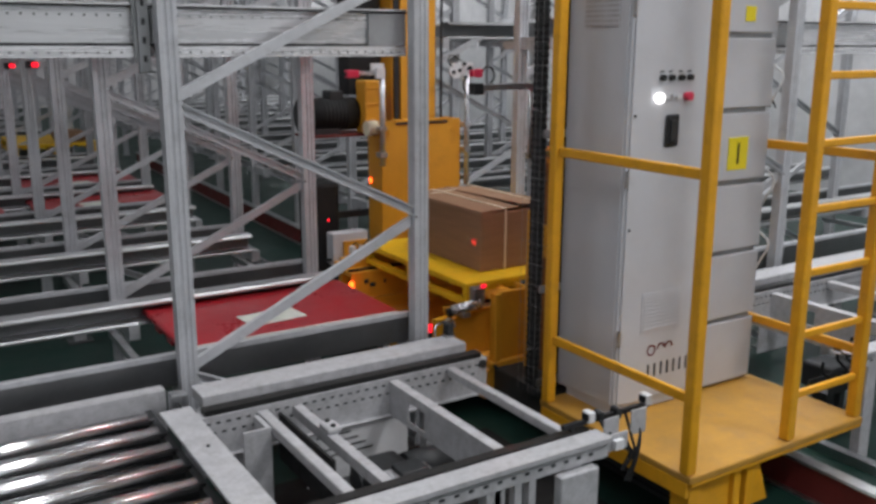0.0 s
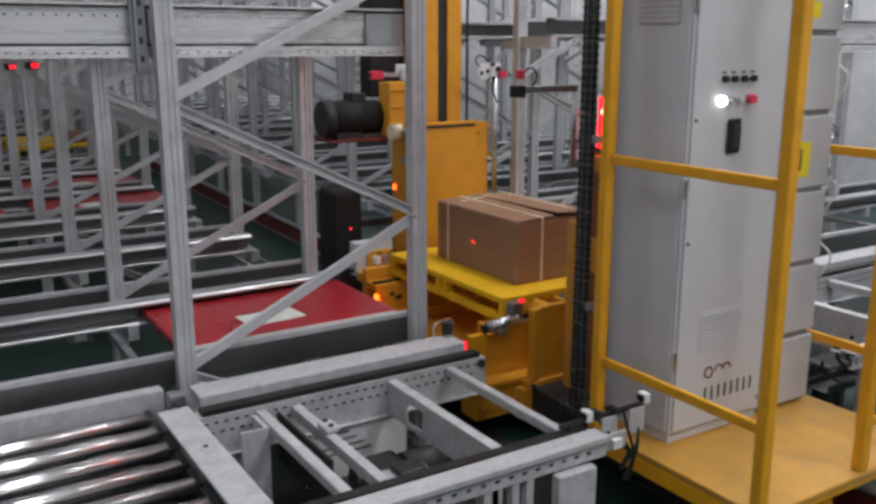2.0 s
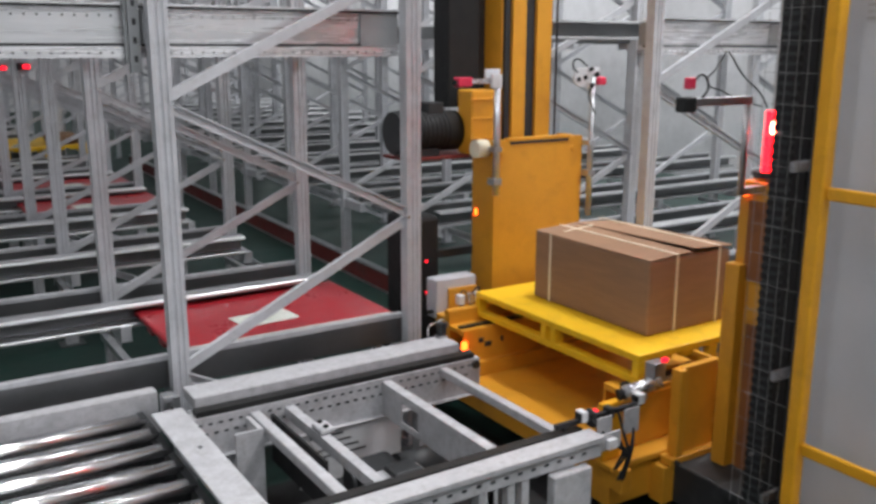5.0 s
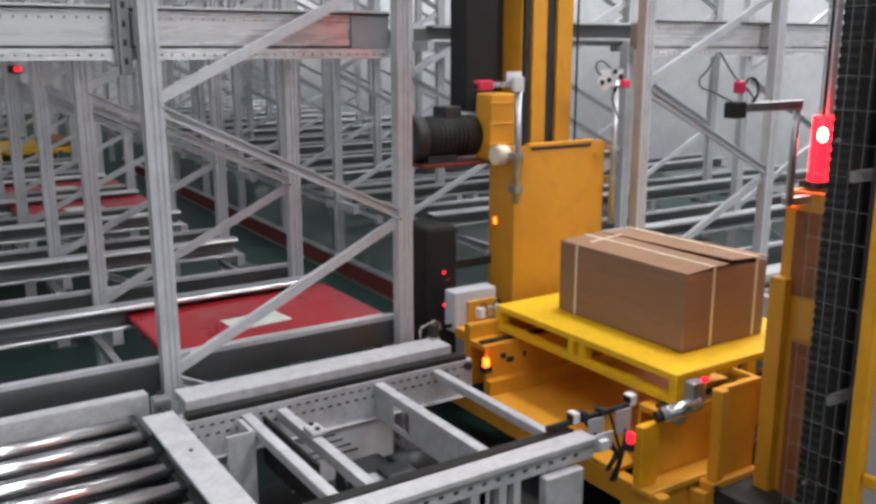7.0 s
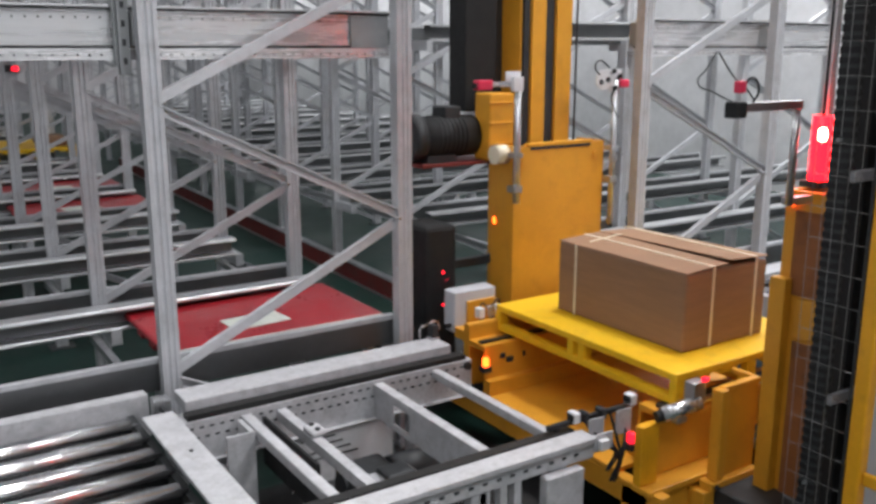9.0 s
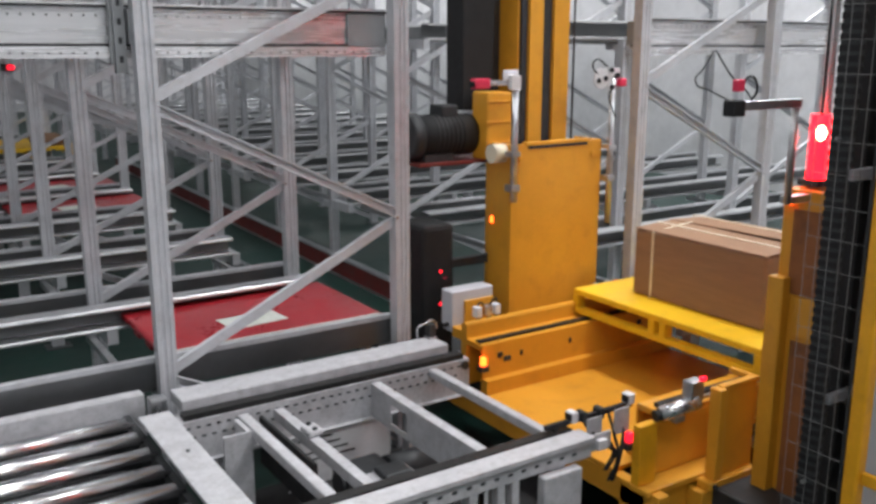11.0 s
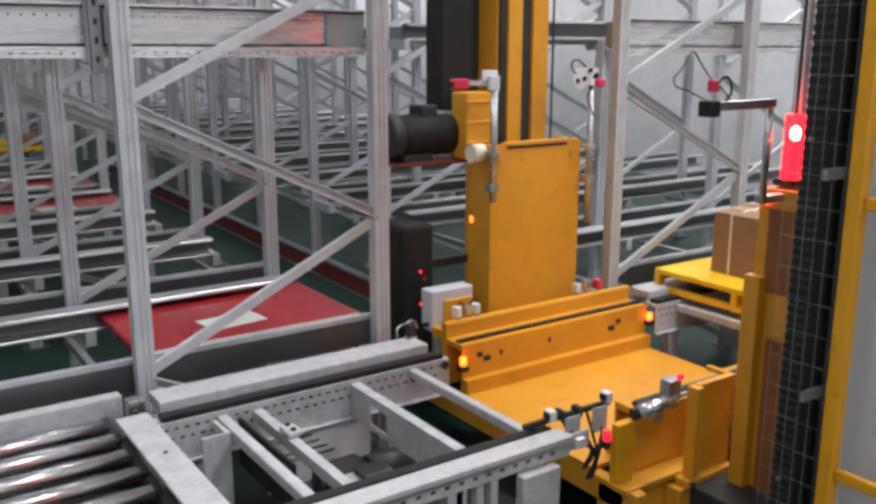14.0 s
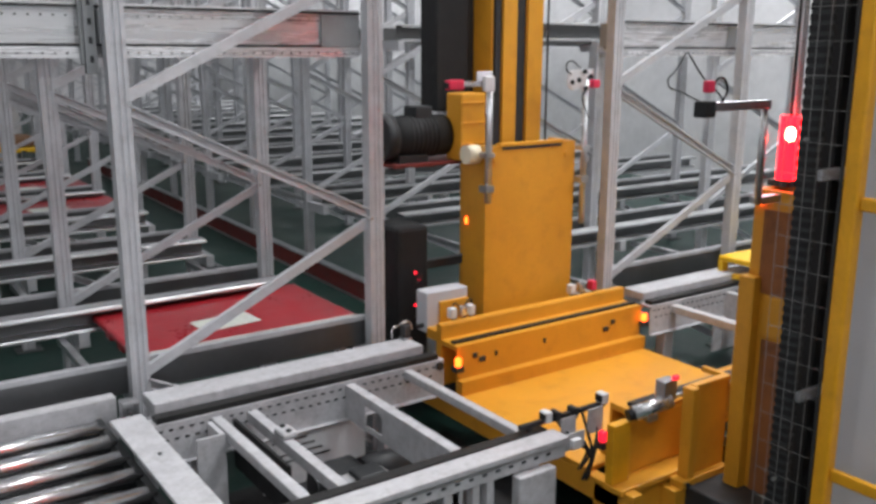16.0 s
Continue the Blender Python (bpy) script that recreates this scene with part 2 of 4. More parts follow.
def post_mesh(bm, x, y, z1, w=0.085, d=0.07):
    """An open rack post rolled from one sheet: ribbed web, two flanges, return lips."""
    t, h = 0.005, w / 2
    f, k = -d / 2, d / 2
    loop = [(-h, f), (-0.024, f), (-0.018, f + 0.008), (-0.008, f + 0.008), (-0.002, f), (0.002, f), (0.008, f + 0.008), (0.018, f + 0.008), (0.024, f), (h, f),
            (h, k), (h - 0.022, k), (h - 0.022, k - t), (h - t, k - t), (h - t, f + t), (0.022, f + t), (0.018, f + 0.013), (-0.018, f + 0.013), (-0.022, f + t),
            (-h + t, f + t), (-h + t, k - t), (-h + 0.022, k - t), (-h + 0.022, k), (-h, k)]
    return prism(bm, loop, (x, y, 0.012), (x, y, z1), (1, 0, 0), (0, 1, 0))


def rack_frame(x0, x1, y, top=5.0):
    t = thing("rack_frame", (x0, y, 0), "tall grey steel upright frame with zigzag bracing of a pallet rack", "rack frame", "upright rack frames")
    for x in (x0, x1):
        part("post", post_mesh(bmesh.new(), x, y, top), POST, t)
        part("foot_plate", box(bmesh.new(), x - 0.09, x + 0.09, y - 0.07, y + 0.07, 0.0, 0.012), WEB, t)
    zs = [0.05, 0.69, 1.33, 1.97, 2.61, 3.25, 3.89, 4.53]
    for i in range(len(zs) - 1):
        a, b = (x1, x0) if i % 2 == 0 else (x0, x1)
        s = 1 if b > a else -1
        p, q = Vector((a + s * 0.028, y, zs[i] + 0.022)), Vector((b - s * 0.028, y, zs[i + 1] - 0.022))
        n = Vector((0, 1, 0)).cross((q - p).normalized()).normalized()
        g, e, w = 0.024, 0.007, 0.034 if i % 2 == 0 else -0.03
        e2 = e if w > 0 else -e
        loop = [(-g, -w), (-g + e, -w), (-g + e, -e2), (g - e, -e2), (g - e, -w), (g, -w), (g, 0), (-g, 0)]
        part("brace", prism(bmesh.new(), loop, p, q, n, (0, 1, 0)), POST, t)
    for i, z in enumerate(zs[1:5]):
        x = x0 + 0.035 if i % 2 == 0 else x1 - 0.035
        part("bolt", rod(bmesh.new(), (x, y - 0.04, z), (x, y + 0.03, z), 0.008, 8), CHROME, t)
    return t


first_frame = rack_frame(1.06, AISLE_L, FIRST)
for k in range(BAYS):
    if k:
        copy_thing(first_frame, pose(1.06, FIRST + k * BAY, 0))
    copy_thing(first_frame, pose(AISLE_R, FIRST + 0.04 + k * BAY, 0))
    copy_thing(first_frame, pose(AISLE_R + 2.8, FIRST + 0.04 + k * BAY, 0))
copy_thing(first_frame, pose(AISLE_R, FIRST - 2.05, 0))
copy_thing(first_frame, pose(AISLE_R + 2.8, FIRST - 2.05, 0))


def lane_rail(x0, x1, y, z, face, posts, lip=None):
    """A folded sheet rail for pallets: top flange, web, lower ledge, on brackets from the posts. face: +1 opens to +y."""
    t = thing("lane_rail", ((x0 + x1) / 2, y, z), "galvanised folded steel lane rail on brackets between rack frames", "rail", "rack lane rails")
    e = 0.004
    if face > 0:
        # thin top edge over a tall plain web, the web coloured dark for shade
        loop = [(-0.03, -0.004), (-0.028, 0), (0.02, 0), (0.02, -e), (-0.03 + e, -e), (-0.03 + e, -0.156), (0.096, -0.156), (0.10, -0.16), (-0.03, -0.16)]
    else:
        # rounded lip coloured as lit, turned over the pallet side, web behind it coloured as shaded
        q = 0.017
        arc = [(0.07 + q * math.sin(math.radians(v)), -q + q * math.cos(math.radians(v))) for v in range(0, 91, 15)]
        inner = [(0.07 + (q - e) * math.sin(math.radians(v)), -q + (q - e) * math.cos(math.radians(v))) for v in range(90, -1, -15)]
        loop = [(-0.03, 0)] + arc + [(0.07 + q, -0.024), (0.07 + q - e, -0.024)] + inner + [(-0.03, -e)]
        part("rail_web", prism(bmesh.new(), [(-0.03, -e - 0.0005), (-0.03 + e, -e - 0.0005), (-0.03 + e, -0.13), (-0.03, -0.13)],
                               (x0, y, z), (x1, y, z), (0, face, 0), (0, 0, 1)), WEB, t, "rail web coloured dark as in shade")
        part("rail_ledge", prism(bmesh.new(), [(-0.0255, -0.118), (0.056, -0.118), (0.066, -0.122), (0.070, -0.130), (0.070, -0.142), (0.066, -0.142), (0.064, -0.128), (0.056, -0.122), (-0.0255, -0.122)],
                                 (x0, y, z), (x1, y, z), (0, face, 0), (0, 0, 1)), lip or RAIL, t, "pallet ledge coloured lighter as if lit")
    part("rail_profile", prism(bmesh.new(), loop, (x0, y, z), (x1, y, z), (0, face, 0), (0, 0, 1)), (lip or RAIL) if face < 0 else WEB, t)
    if face > 0:
        # lighter strip puts a highlight along the top edge
        part("edge_strip", boxes([(x0, x1, y - 0.036, y - 0.0305, z - 0.02, z + 0.0004), (x0, x1, y - 0.036, y - 0.004, z + 0.0005, z + 0.006)]), POST, t, "light strip painting the shine on the top edge")
    for x in posts:
        ya, yb = (y - 0.066, y + 0.09) if face > 0 else (y - 0.09, y + 0.276)
        part("bracket", boxes([(x - 0.03, x + 0.03, ya, yb, z - 0.22, z - (0.161 if face > 0 else 0.131))]), POST, t)
    return t


LOW, HIGH = 0.765, 2.41
REAR = BAY - 0.31
for side, (x0, x1, dy, posts) in enumerate(((-2.0, AISLE_L - 0.02, 0.0, (1.06, AISLE_L)), (AISLE_R + 0.02, 9.9, 0.04, (AISLE_R, AISLE_R + 1.29, AISLE_R + 2.8, AISLE_R + 4.09)))):
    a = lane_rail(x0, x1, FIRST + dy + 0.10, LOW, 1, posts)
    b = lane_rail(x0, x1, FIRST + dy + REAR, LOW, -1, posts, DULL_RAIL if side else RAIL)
    for k in range(BAYS):
        for z in (LOW, HIGH):
            if z == HIGH and k > 9:
                continue
            if k or z == HIGH:
                if not (k == 0 and z == HIGH):
                    copy_thing(a, pose((x0 + x1) / 2, FIRST + dy + 0.10 + k * BAY, z))
                if k < BAYS - 1:
                    copy_thing(b, pose((x0 + x1) / 2, FIRST + dy + REAR + k * BAY, z))


def tie(x, y0, y1, z):
    return solid("rail_tie", box(bmesh.new(), x - 0.02, x + 0.02, y0, y1, z - 0.20, z - 0.161), GALV, (x, (y0 + y1) / 2, z - 0.20),
                 "short galvanised tie bar between two lane rails", "tie bar", "rack tie bars")


for side_x in ((0.95, 2.2), (4.3, 5.6, 7.6)):
    for x in side_x:
        for k in range(8):
            tie(x, FIRST + 0.10 + k * BAY, FIRST + REAR + k * BAY, LOW)


def heavy_beam(x0, x1, y, z0, z1, posts, end_plate=True):
    """The deep beam over the transfer station: web, lips and a lower flange with a row of slots."""
    t = thing("transfer_beam", ((x0 + x1) / 2, y, z0), "deep galvanised beam with a slotted lower flange", "beam")
    web = prism(bmesh.new(), [(-0.003, z0 + 0.05), (0.003, z0 + 0.05), (-0.011, z1 - 0.02), (-0.017, z1 - 0.02)], (x0, y, 0), (x1, y, 0), (0, 1, 0), (0, 0, 1))
    box(web, x0, x1, y - 0.035, y + 0.003, z1 - 0.02, z1 - 0.014)
    box(web, x0, x1, y - 0.035, y - 0.03, z1 - 0.014, z1)
    part("web", web, BEAM, t)
    part("lower_flange", boxes([(x0, x1, y - 0.03, y + 0.003, z0 + 0.044, z0 + 0.05), (x0, x1, y - 0.03, y - 0.024, z0, z0 + 0.044), (x0, x1, y - 0.024, y + 0.06, z0, z0 + 0.004)]), BEAM, t)
    # black strips draw the shadow lines above the flange and at the top lip
    part("seal_strip", box(bmesh.new(), x0, x1, y - 0.012, y - 0.0035, z0 + 0.0505, z0 + 0.062), BLACK, t, "black strip painted in as a shadow gap")
    part("seal_strip", box(bmesh.new(), x0, x1, y - 0.04, y - 0.0355, z1 - 0.022, z1 - 0.010), BLACK, t, "black strip painted in as a shadow gap")
    for x in posts:
        part("bracket", box(bmesh.new(), x - 0.05, x + 0.05, y - 0.086, y - 0.0045, z0 + 0.06, z1 - 0.03), DULL_RAIL, t, "dull hook plate")
    if end_plate:
        part("end_plate", boxes([(x1 - 0.22, x1 - 0.004, y - 0.034, y - 0.031, z0 + 0.052, z1 - 0.024), (x1 - 0.22, x1 - 0.214, y - 0.031, y - 0.0045, z0 + 0.064, z1 - 0.024)]), DULL_RAIL, t, "dull end plate of the beam")
    bm = bmesh.new()
    x = x0 + 0.03
    while x < x1 - 0.02:
        box(bm, x, x + 0.011, y - 0.0315, y - 0.0295, z0 + 0.018, z0 + 0.026)
        box(bm, x + 0.01, x + 0.018, y - 0.0165, y - 0.0085, z1 - 0.058, z1 - 0.05)
        x += 0.05
    tagged(part("slots", bm, DARK, t), kind="stuff")
    return t


left_beam = heavy_beam(-2.0, 0.945, FIRST + 0.12, 2.165, 2.40, (), False)
heavy_beam(0.955, AISLE_L - 0.02, FIRST + 0.12, 2.165, 2.40, (1.06,))
part("end_connector", boxes([(0.95, 1.0, FIRST + 0.045, FIRST + 0.082, 2.10, 2.47), (0.935, 0.95, FIRST + 0.06, FIRST + 0.082, 2.14, 2.44)], 0.003), DULL_RAIL, left_beam, "dull folded end connector")
for cz in (2.16, 2.24, 2.32, 2.40):
    part("connector_slot", box(bmesh.new(), 0.967, 0.983, FIRST + 0.0435, FIRST + 0.0455, cz - 0.014, cz + 0.014), DARK, left_beam)
right_beam = heavy_beam(AISLE_R + 0.02, 9.9, FIRST + 0.16, 2.165, 2.40, (AISLE_R + 0.03, AISLE_R + 1.29))


def red_pallet(x0, y0, z, sx=1.30, sy=1.02, label=True):
    t = thing("red_pallet", (x0 + sx / 2, y0 + sy / 2, z - 0.085), "glossy red plastic pallet lying on the lane rails", "pallet", "red pallets")
    x1, y1 = x0 + sx, y0 + sy
    part("deck", boxes([(x0, x1, y0, y1, z - 0.04, z)], 0.018), RED, t)
    part("front_strip", box(bmesh.new(), x0 + 0.03, x1 - 0.03, y0 + 0.015, y0 + 0.13, z + 0.0005, z + 0.004), PAPER, t, "pale strip along the deck edge")
    for yy in (y0 + 0.02, (y0 + y1) / 2 - 0.05, y1 - 0.30):
        part("runner", boxes([(x0 + 0.02, x1 - 0.02, yy, yy + 0.1, z - 0.085, z - 0.041)], 0.008), RED, t)
    if label:
        bm = box(bmesh.new(), -0.17, 0.17, -0.11, 0.11, 0, 0.003)
        bmesh.ops.transform(bm, matrix=pose(x0 + sx * 0.46, y0 + sy * 0.42, z + 0.001, 0, 0, 6), verts=bm.verts)
        part("label", bm, PAPER, t, "pale paper sheet on the deck")
    return t


rp = red_pallet(1.13, 4.25, 0.705, 1.28, 0.98)
for dx, k, dz in ((-0.02, 3, 0), (0.02, 4, 0), (-1.55, 3, 0), (-1.5, 4, 0)):
    copy_thing(rp, pose(1.75 + dx, 4.74 + k * BAY, 0.62))


# ---------------- floor rail ----------------
t = thing("floor_beam", (3.88, 9, 0), "red painted low steel beam with a bright top edge along the aisle", "beam")
part("web", bar(bmesh.new(), (3.665, 0.3, 0.085), (4.105, 17.5, 0.085), 0.05, 0.17), REDPAINT, t)
part("top_strip", bar(bmesh.new(), (3.665, 0.3, 0.178), (4.105, 17.5, 0.178), 0.075, 0.014, 0.002), GALV, t, "bright worn steel top strip")
part("foot_strip", bar(bmesh.new(), (3.62, 0.3, 0.006), (4.06, 17.5, 0.006), 0.03, 0.012), GALV, t, "pale worn foot edge")
t = thing("crane_rail", (3.12, 15, 0), "dark steel crane rail bolted to the green floor", "rail")
part("foot", box(bmesh.new(), 3.06, 3.18, -2.5, 30, 0.0, 0.02), DARK, t)
part("head", box(bmesh.new(), 3.095, 3.145, -2.5, 30, 0.02, 0.07), ROLLER, t)

# ---------------- roller conveyor ----------------
RX0, RX1, ZC = -0.75, 0.82, 0.65
t = thing("roller_conveyor", (0.05, 2.8, 0), "grey pallet roller conveyor with shiny zinc rollers", "conveyor")
part("side_channel", prism(bmesh.new(), [(3.93, 0.48), (4.005, 0.48), (4.005, 0.486), (3.938, 0.486), (3.938, 0.672), (4.005, 0.672), (4.005, 0.68), (3.93, 0.68)], (RX0, 0, 0), (0.91, 0, 0), (0, 1, 0), (0, 0, 1)), FRAME, t)
for lx in (-0.6, 0.7):
    for ly in (1.5, 3.85):
        part("leg", box(bmesh.new(), lx - 0.04, lx + 0.04, ly - 0.04, ly + 0.04, 0, 0.52, 0.004), FRAME, t)
part("inner_rail", box(bmesh.new(), RX1 - 0.01, RX1 + 0.02, 1.3, 3.93, 0.5, 0.60), DARK, t)
part("outer_rail", box(bmesh.new(), RX0 - 0.02, RX0 + 0.01, 1.3, 3.93, 0.5, 0.60), FRAME, t)
for i in range(14):
    y = 3.80 - i * 0.176
    bm = bmesh.new()
    rod(bm, (RX0 + 0.01, y, 0.60), (RX1 - 0.03, y, 0.60), 0.044, 20)
    rod(bm, (RX0 - 0.005, y, 0.60), (RX1 + 0.005, y, 0.60), 0.012, 8)
    smooth(part("roller", bm, ROLLER, t))


# ---------------- chain conveyors ----------------
def slot_rows(bm, x0, x1, y, rows, step=0.046, w=0.024, h=0.011):
    for r, z in enumerate(rows):
        x = x0 + 0.02 + (r % 2) * step * 0.5
        while x < x1 - w:
            box(bm, x, x + w, y - 0.0015, y + 0.001, z - h / 2, z + h / 2)
            x += step
    return bm


def chain_conveyor(x0, xn, xf, y0, y1, label):
    """Two slotted side rails with chains, legs. y0: near chain, y1: far chain."""
    t = thing("chain_conveyor", ((x0 + xf) / 2, (y0 + y1) / 2, 0), label, "conveyor", "chain conveyors")
    e = 0.005
    # far rail: slotted inner plate, chain bed, outer lip
    loop = [(-0.06, 0.44), (-0.03, 0.44), (-0.03, 0.625), (0.05, 0.625), (0.05, 0.60), (0.055, 0.60), (0.055, 0.645), (0.05, 0.645), (0.05, 0.63), (-0.035, 0.63), (-0.035, 0.445), (-0.06, 0.445)]
    far = part("far_rail", prism(bmesh.new(), loop, (x0, y1, 0), (xf, y1, 0), (0, 1, 0), (0, 0, 1)), FRAME, t)
    part("guide_plate", boxes([(x0 + 0.04, xf - 0.06, y1 + 0.068, y1 + 0.235, 0.635, 0.69)], 0.006), FRAME, t)
    for x in (x0 + 0.3, xf - 0.3):
        part("guide_bracket", box(bmesh.new(), x - 0.03, x + 0.03, y1 + 0.0555, y1 + 0.2, 0.58, 0.634), FRAME, t)
    part("chain", box(bmesh.new(), x0 + 0.02, xf - 0.03, y1 - 0.025, y1 + 0.035, 0.631, 0.657), CHAIN, t, "black oily roller chain")
    tagged(part("perforation", slot_rows(bmesh.new(), x0, xf - 0.05, y1 - 0.0355, (0.598, 0.553), 0.046, 0.02, 0.009), DARK, far), kind="stuff")
    loop = [(-0.105, 0.552), (-0.08, 0.552), (-0.08, 0.557), (-0.10, 0.557), (-0.10, 0.62), (-0.12, 0.627), (-0.12, 0.640), (-0.03, 0.640), (-0.03, 0.623), (0.035, 0.623), (0.035, 0.628), (-0.025, 0.628), (-0.025, 0.645), (-0.125, 0.645), (-0.125, 0.624), (-0.105, 0.617)]
    near = part("near_rail", prism(bmesh.new(), loop, (x0, y0, 0), (xn, y0, 0), (0, 1, 0), (0, 0, 1)), FRAME, t)
    part("chain", box(bmesh.new(), x0 + 0.02, xn - 0.03, y0 - 0.018, y0 + 0.03, 0.629, 0.65), CHAIN, t, "black oily roller chain")
    tagged(part("perforation", slot_rows(bmesh.new(), x0, xn - 0.05, y0 - 0.1055, (0.586,), 0.066, 0.022, 0.012), DARK, near), kind="stuff")
    smooth(part("sprocket", rod(bmesh.new(), (xf - 0.03, y1 - 0.05, 0.6), (xf - 0.03, y1 - 0.036, 0.6), 0.022, 16), DARK, t))
    for x in (x0 + 0.2, (x0 + xn) / 2 + 0.12, xn - 0.18):
        part("leg", box(bmesh.new(), x - 0.045, x + 0.045, y0 - 0.098, y0 - 0.04, 0, 0.622, 0.005), FRAME, t)
        part("leg", box(bmesh.new(), x - 0.045, x + 0.045, y1 - 0.025, y1 + 0.045, 0, 0.625, 0.005), FRAME, t)
    return t


def cross_plate(x, y0, y1, z, parent, hole=True, deep=0.17, flange=0.06):
    """A folded cross plate: top flange and a hanging web with a cut-out."""
    bm = bmesh.new()
    w = 0.006
    if hole:
        h0, h1 = y0 + 0.64 * (y1 - y0), y0 + 0.80 * (y1 - y0)
        box(bm, x - flange / 2, x - flange / 2 + w, y0, h0, z - deep, z - w)
        box(bm, x - flange / 2, x - flange / 2 + w, h1, y1, z - deep, z - w)
        box(bm, x - flange / 2, x - flange / 2 + w, h0, h1, z - 0.045, z - w)
        box(bm, x - flange / 2, x - flange / 2 + w, h0, h1, z - deep, z - deep + 0.03)
    else:
        box(bm, x - flange / 2, x - flange / 2 + w, y0, y1, z - deep, z - w)
    box(bm, x - flange / 2, x + flange / 2, y0, y1, z - w, z)
    return part("cross_plate", bm, FRAME, parent)


def cable(points, r, parent, name="cable", mat=None):
    """A smooth thin cable through the places given."""
    cu = bpy.data.curves.new(name, "CURVE")
    cu.dimensions, cu.bevel_depth, cu.bevel_resolution, cu.resolution_u = "3D", r, 1, 5
    sp = cu.splines.new("BEZIER")
    sp.bezier_points.add(len(points) - 1)
    o = base_of(parent)
    for bp, p in zip(sp.bezier_points, points):
        bp.co = Vector(p) - o
        bp.handle_left_type = bp.handle_right_type = "AUTO"
    tmp = bpy.data.objects.new(name, cu)
    me = bpy.data.meshes.new_from_object(tmp)
    bpy.data.objects.remove(tmp)
    me.materials.clear()
    me.materials.append(mat or BLACK)
    ob = new(name, me)
    ob.parent = parent
    return ob


cc = chain_conveyor(0.98, 2.36, 2.50, 2.66, 3.67, "light grey chain transfer conveyor with slotted side rails")
part("cross_bar", box(bmesh.new(), 2.25, 2.295, 2.70, 3.635, 0.575, 0.62, 0.006), FRAME, cc)
part("cross_bar", box(bmesh.new(), 1.235, 1.285, 2.70, 3.635, 0.565, 0.612, 0.006), FRAME, cc)
part("foot_block", boxes([(2.07, 2.27, 2.505, 2.553, 0.0, 0.55)], 0.008), FRAME, cc, "broad pale leg block")
for x in (1.80, 1.90, 1.97):
    part("stay", box(bmesh.new(), x - 0.018, x + 0.018, 2.562, 2.60, 0.0, 0.55, 0.003), FRAME, cc)
cross_plate(1.94, 2.70, 3.635, 0.615, cc, deep=0.17, flange=0.05)
cross_plate(1.43, 2.70, 3.635, 0.60, cc, hole=False, deep=0.05, flange=0.045)
bearing = part("bearing_block", boxes([(1.405, 1.475, 3.25, 3.35, 0.601, 0.63)], 0.01), FRAME, cc)
part("bolt_head", rod(bmesh.new(), (1.44, 3.27, 0.63), (1.44, 3.27, 0.64), 0.012, 6), DARK, bearing)
part("bolt_head", rod(bmesh.new(), (1.44, 3.33, 0.63), (1.44, 3.33, 0.64), 0.012, 6), DARK, bearing)
part("black_guard", box(bmesh.new(), 1.33, 1.345, 3.05, 3.62, 0.36, 0.59), BLACK, cc, "black plastic guard plate")
part("back_plate", box(bmesh.new(), 1.47, 2.02, 3.637, 3.641, 0.16, 0.439), WHITE, cc, "pale drive cover plate")
motor = part("gear_motor", boxes([(1.62, 1.86, 3.28, 3.50, 0.18, 0.33)], 0.02), DARK, cc, "dark gear motor under the chains")
smooth(part("motor_body", rod(bmesh.new(), (1.86, 3.39, 0.27), (2.12, 3.39, 0.27), 0.075, 18), DARK, motor))
smooth(part("motor_flange", rod(bmesh.new(), (1.60, 3.39, 0.27), (1.62, 3.39, 0.27), 0.06, 18), DARK, motor))
part("drive_bracket", boxes([(1.58, 1.90, 3.50, 3.62, 0.14, 0.18), (1.70, 1.76, 3.34, 3.44, 0.0, 0.18)]), DARK, cc)
part("stand_plate", boxes([(1.10, 1.225, 3.44, 3.452, 0.016, 0.61), (1.205, 1.225, 3.4525, 3.60, 0.016, 0.61)]), FRAME, cc)
part("motor_cover", boxes([(1.66, 1.88, 3.10, 3.26, 0.25, 0.37)], 0.02), FRAME, cc, "pale grey gear case")
part("motor_cover", boxes([(1.70, 1.84, 3.12, 3.24, 0.372, 0.40)], 0.012), DARK, cc)
for i in range(4):
    part("cover_slit", box(bmesh.new(), 1.52 + 0.05 * (i % 2), 1.70 + 0.04 * i, 3.634, 3.6365, 0.40 - 0.035 * i, 0.408 - 0.035 * i), DARK, cc)
part("transfer_plate", box(bmesh.new(), 0.828, 0.965, 2.50, 3.74, 0.645, 0.66, 0.004), FRAME, cc, "broad flat scuffed cover plate")
part("plate_web", boxes([(0.93, 0.962, 2.52, 3.72, 0.46, 0.645)]), FRAME, cc)
for y in (2.7, 3.3):
    part("plate_screw", rod(bmesh.new(), (0.905, y, 0.66), (0.905, y, 0.664), 0.009, 6), DARK, cc)
# sensors at the free end of the near rail
arm = part("sensor_bar", boxes([(2.20, 2.69, 2.655, 2.675, 0.665, 0.685), (2.24, 2.26, 2.655, 2.675, 0.651, 0.665)]), BLACK, cc, "black bar carrying photo sensors")
for x, z, w, m in ((2.345, 0.69, 0.034, WHITE), (2.40, 0.68, 0.022, DARK), (2.50, 0.675, 0.026, DARK), (2.675, 0.70, 0.036, WHITE)):
    eye = part("photo_sensor", boxes([(x - w / 2, x + w / 2, 2.64, 2.69, z - 0.02, z + 0.028)], 0.005), m, cc, "small photo sensor")
    part("lens", box(bmesh.new(), x - w / 2 - 0.004, x - w / 2, 2.645, 2.685, z - 0.01, z + 0.02), BLACK, eye)
rng = random.Random(5)
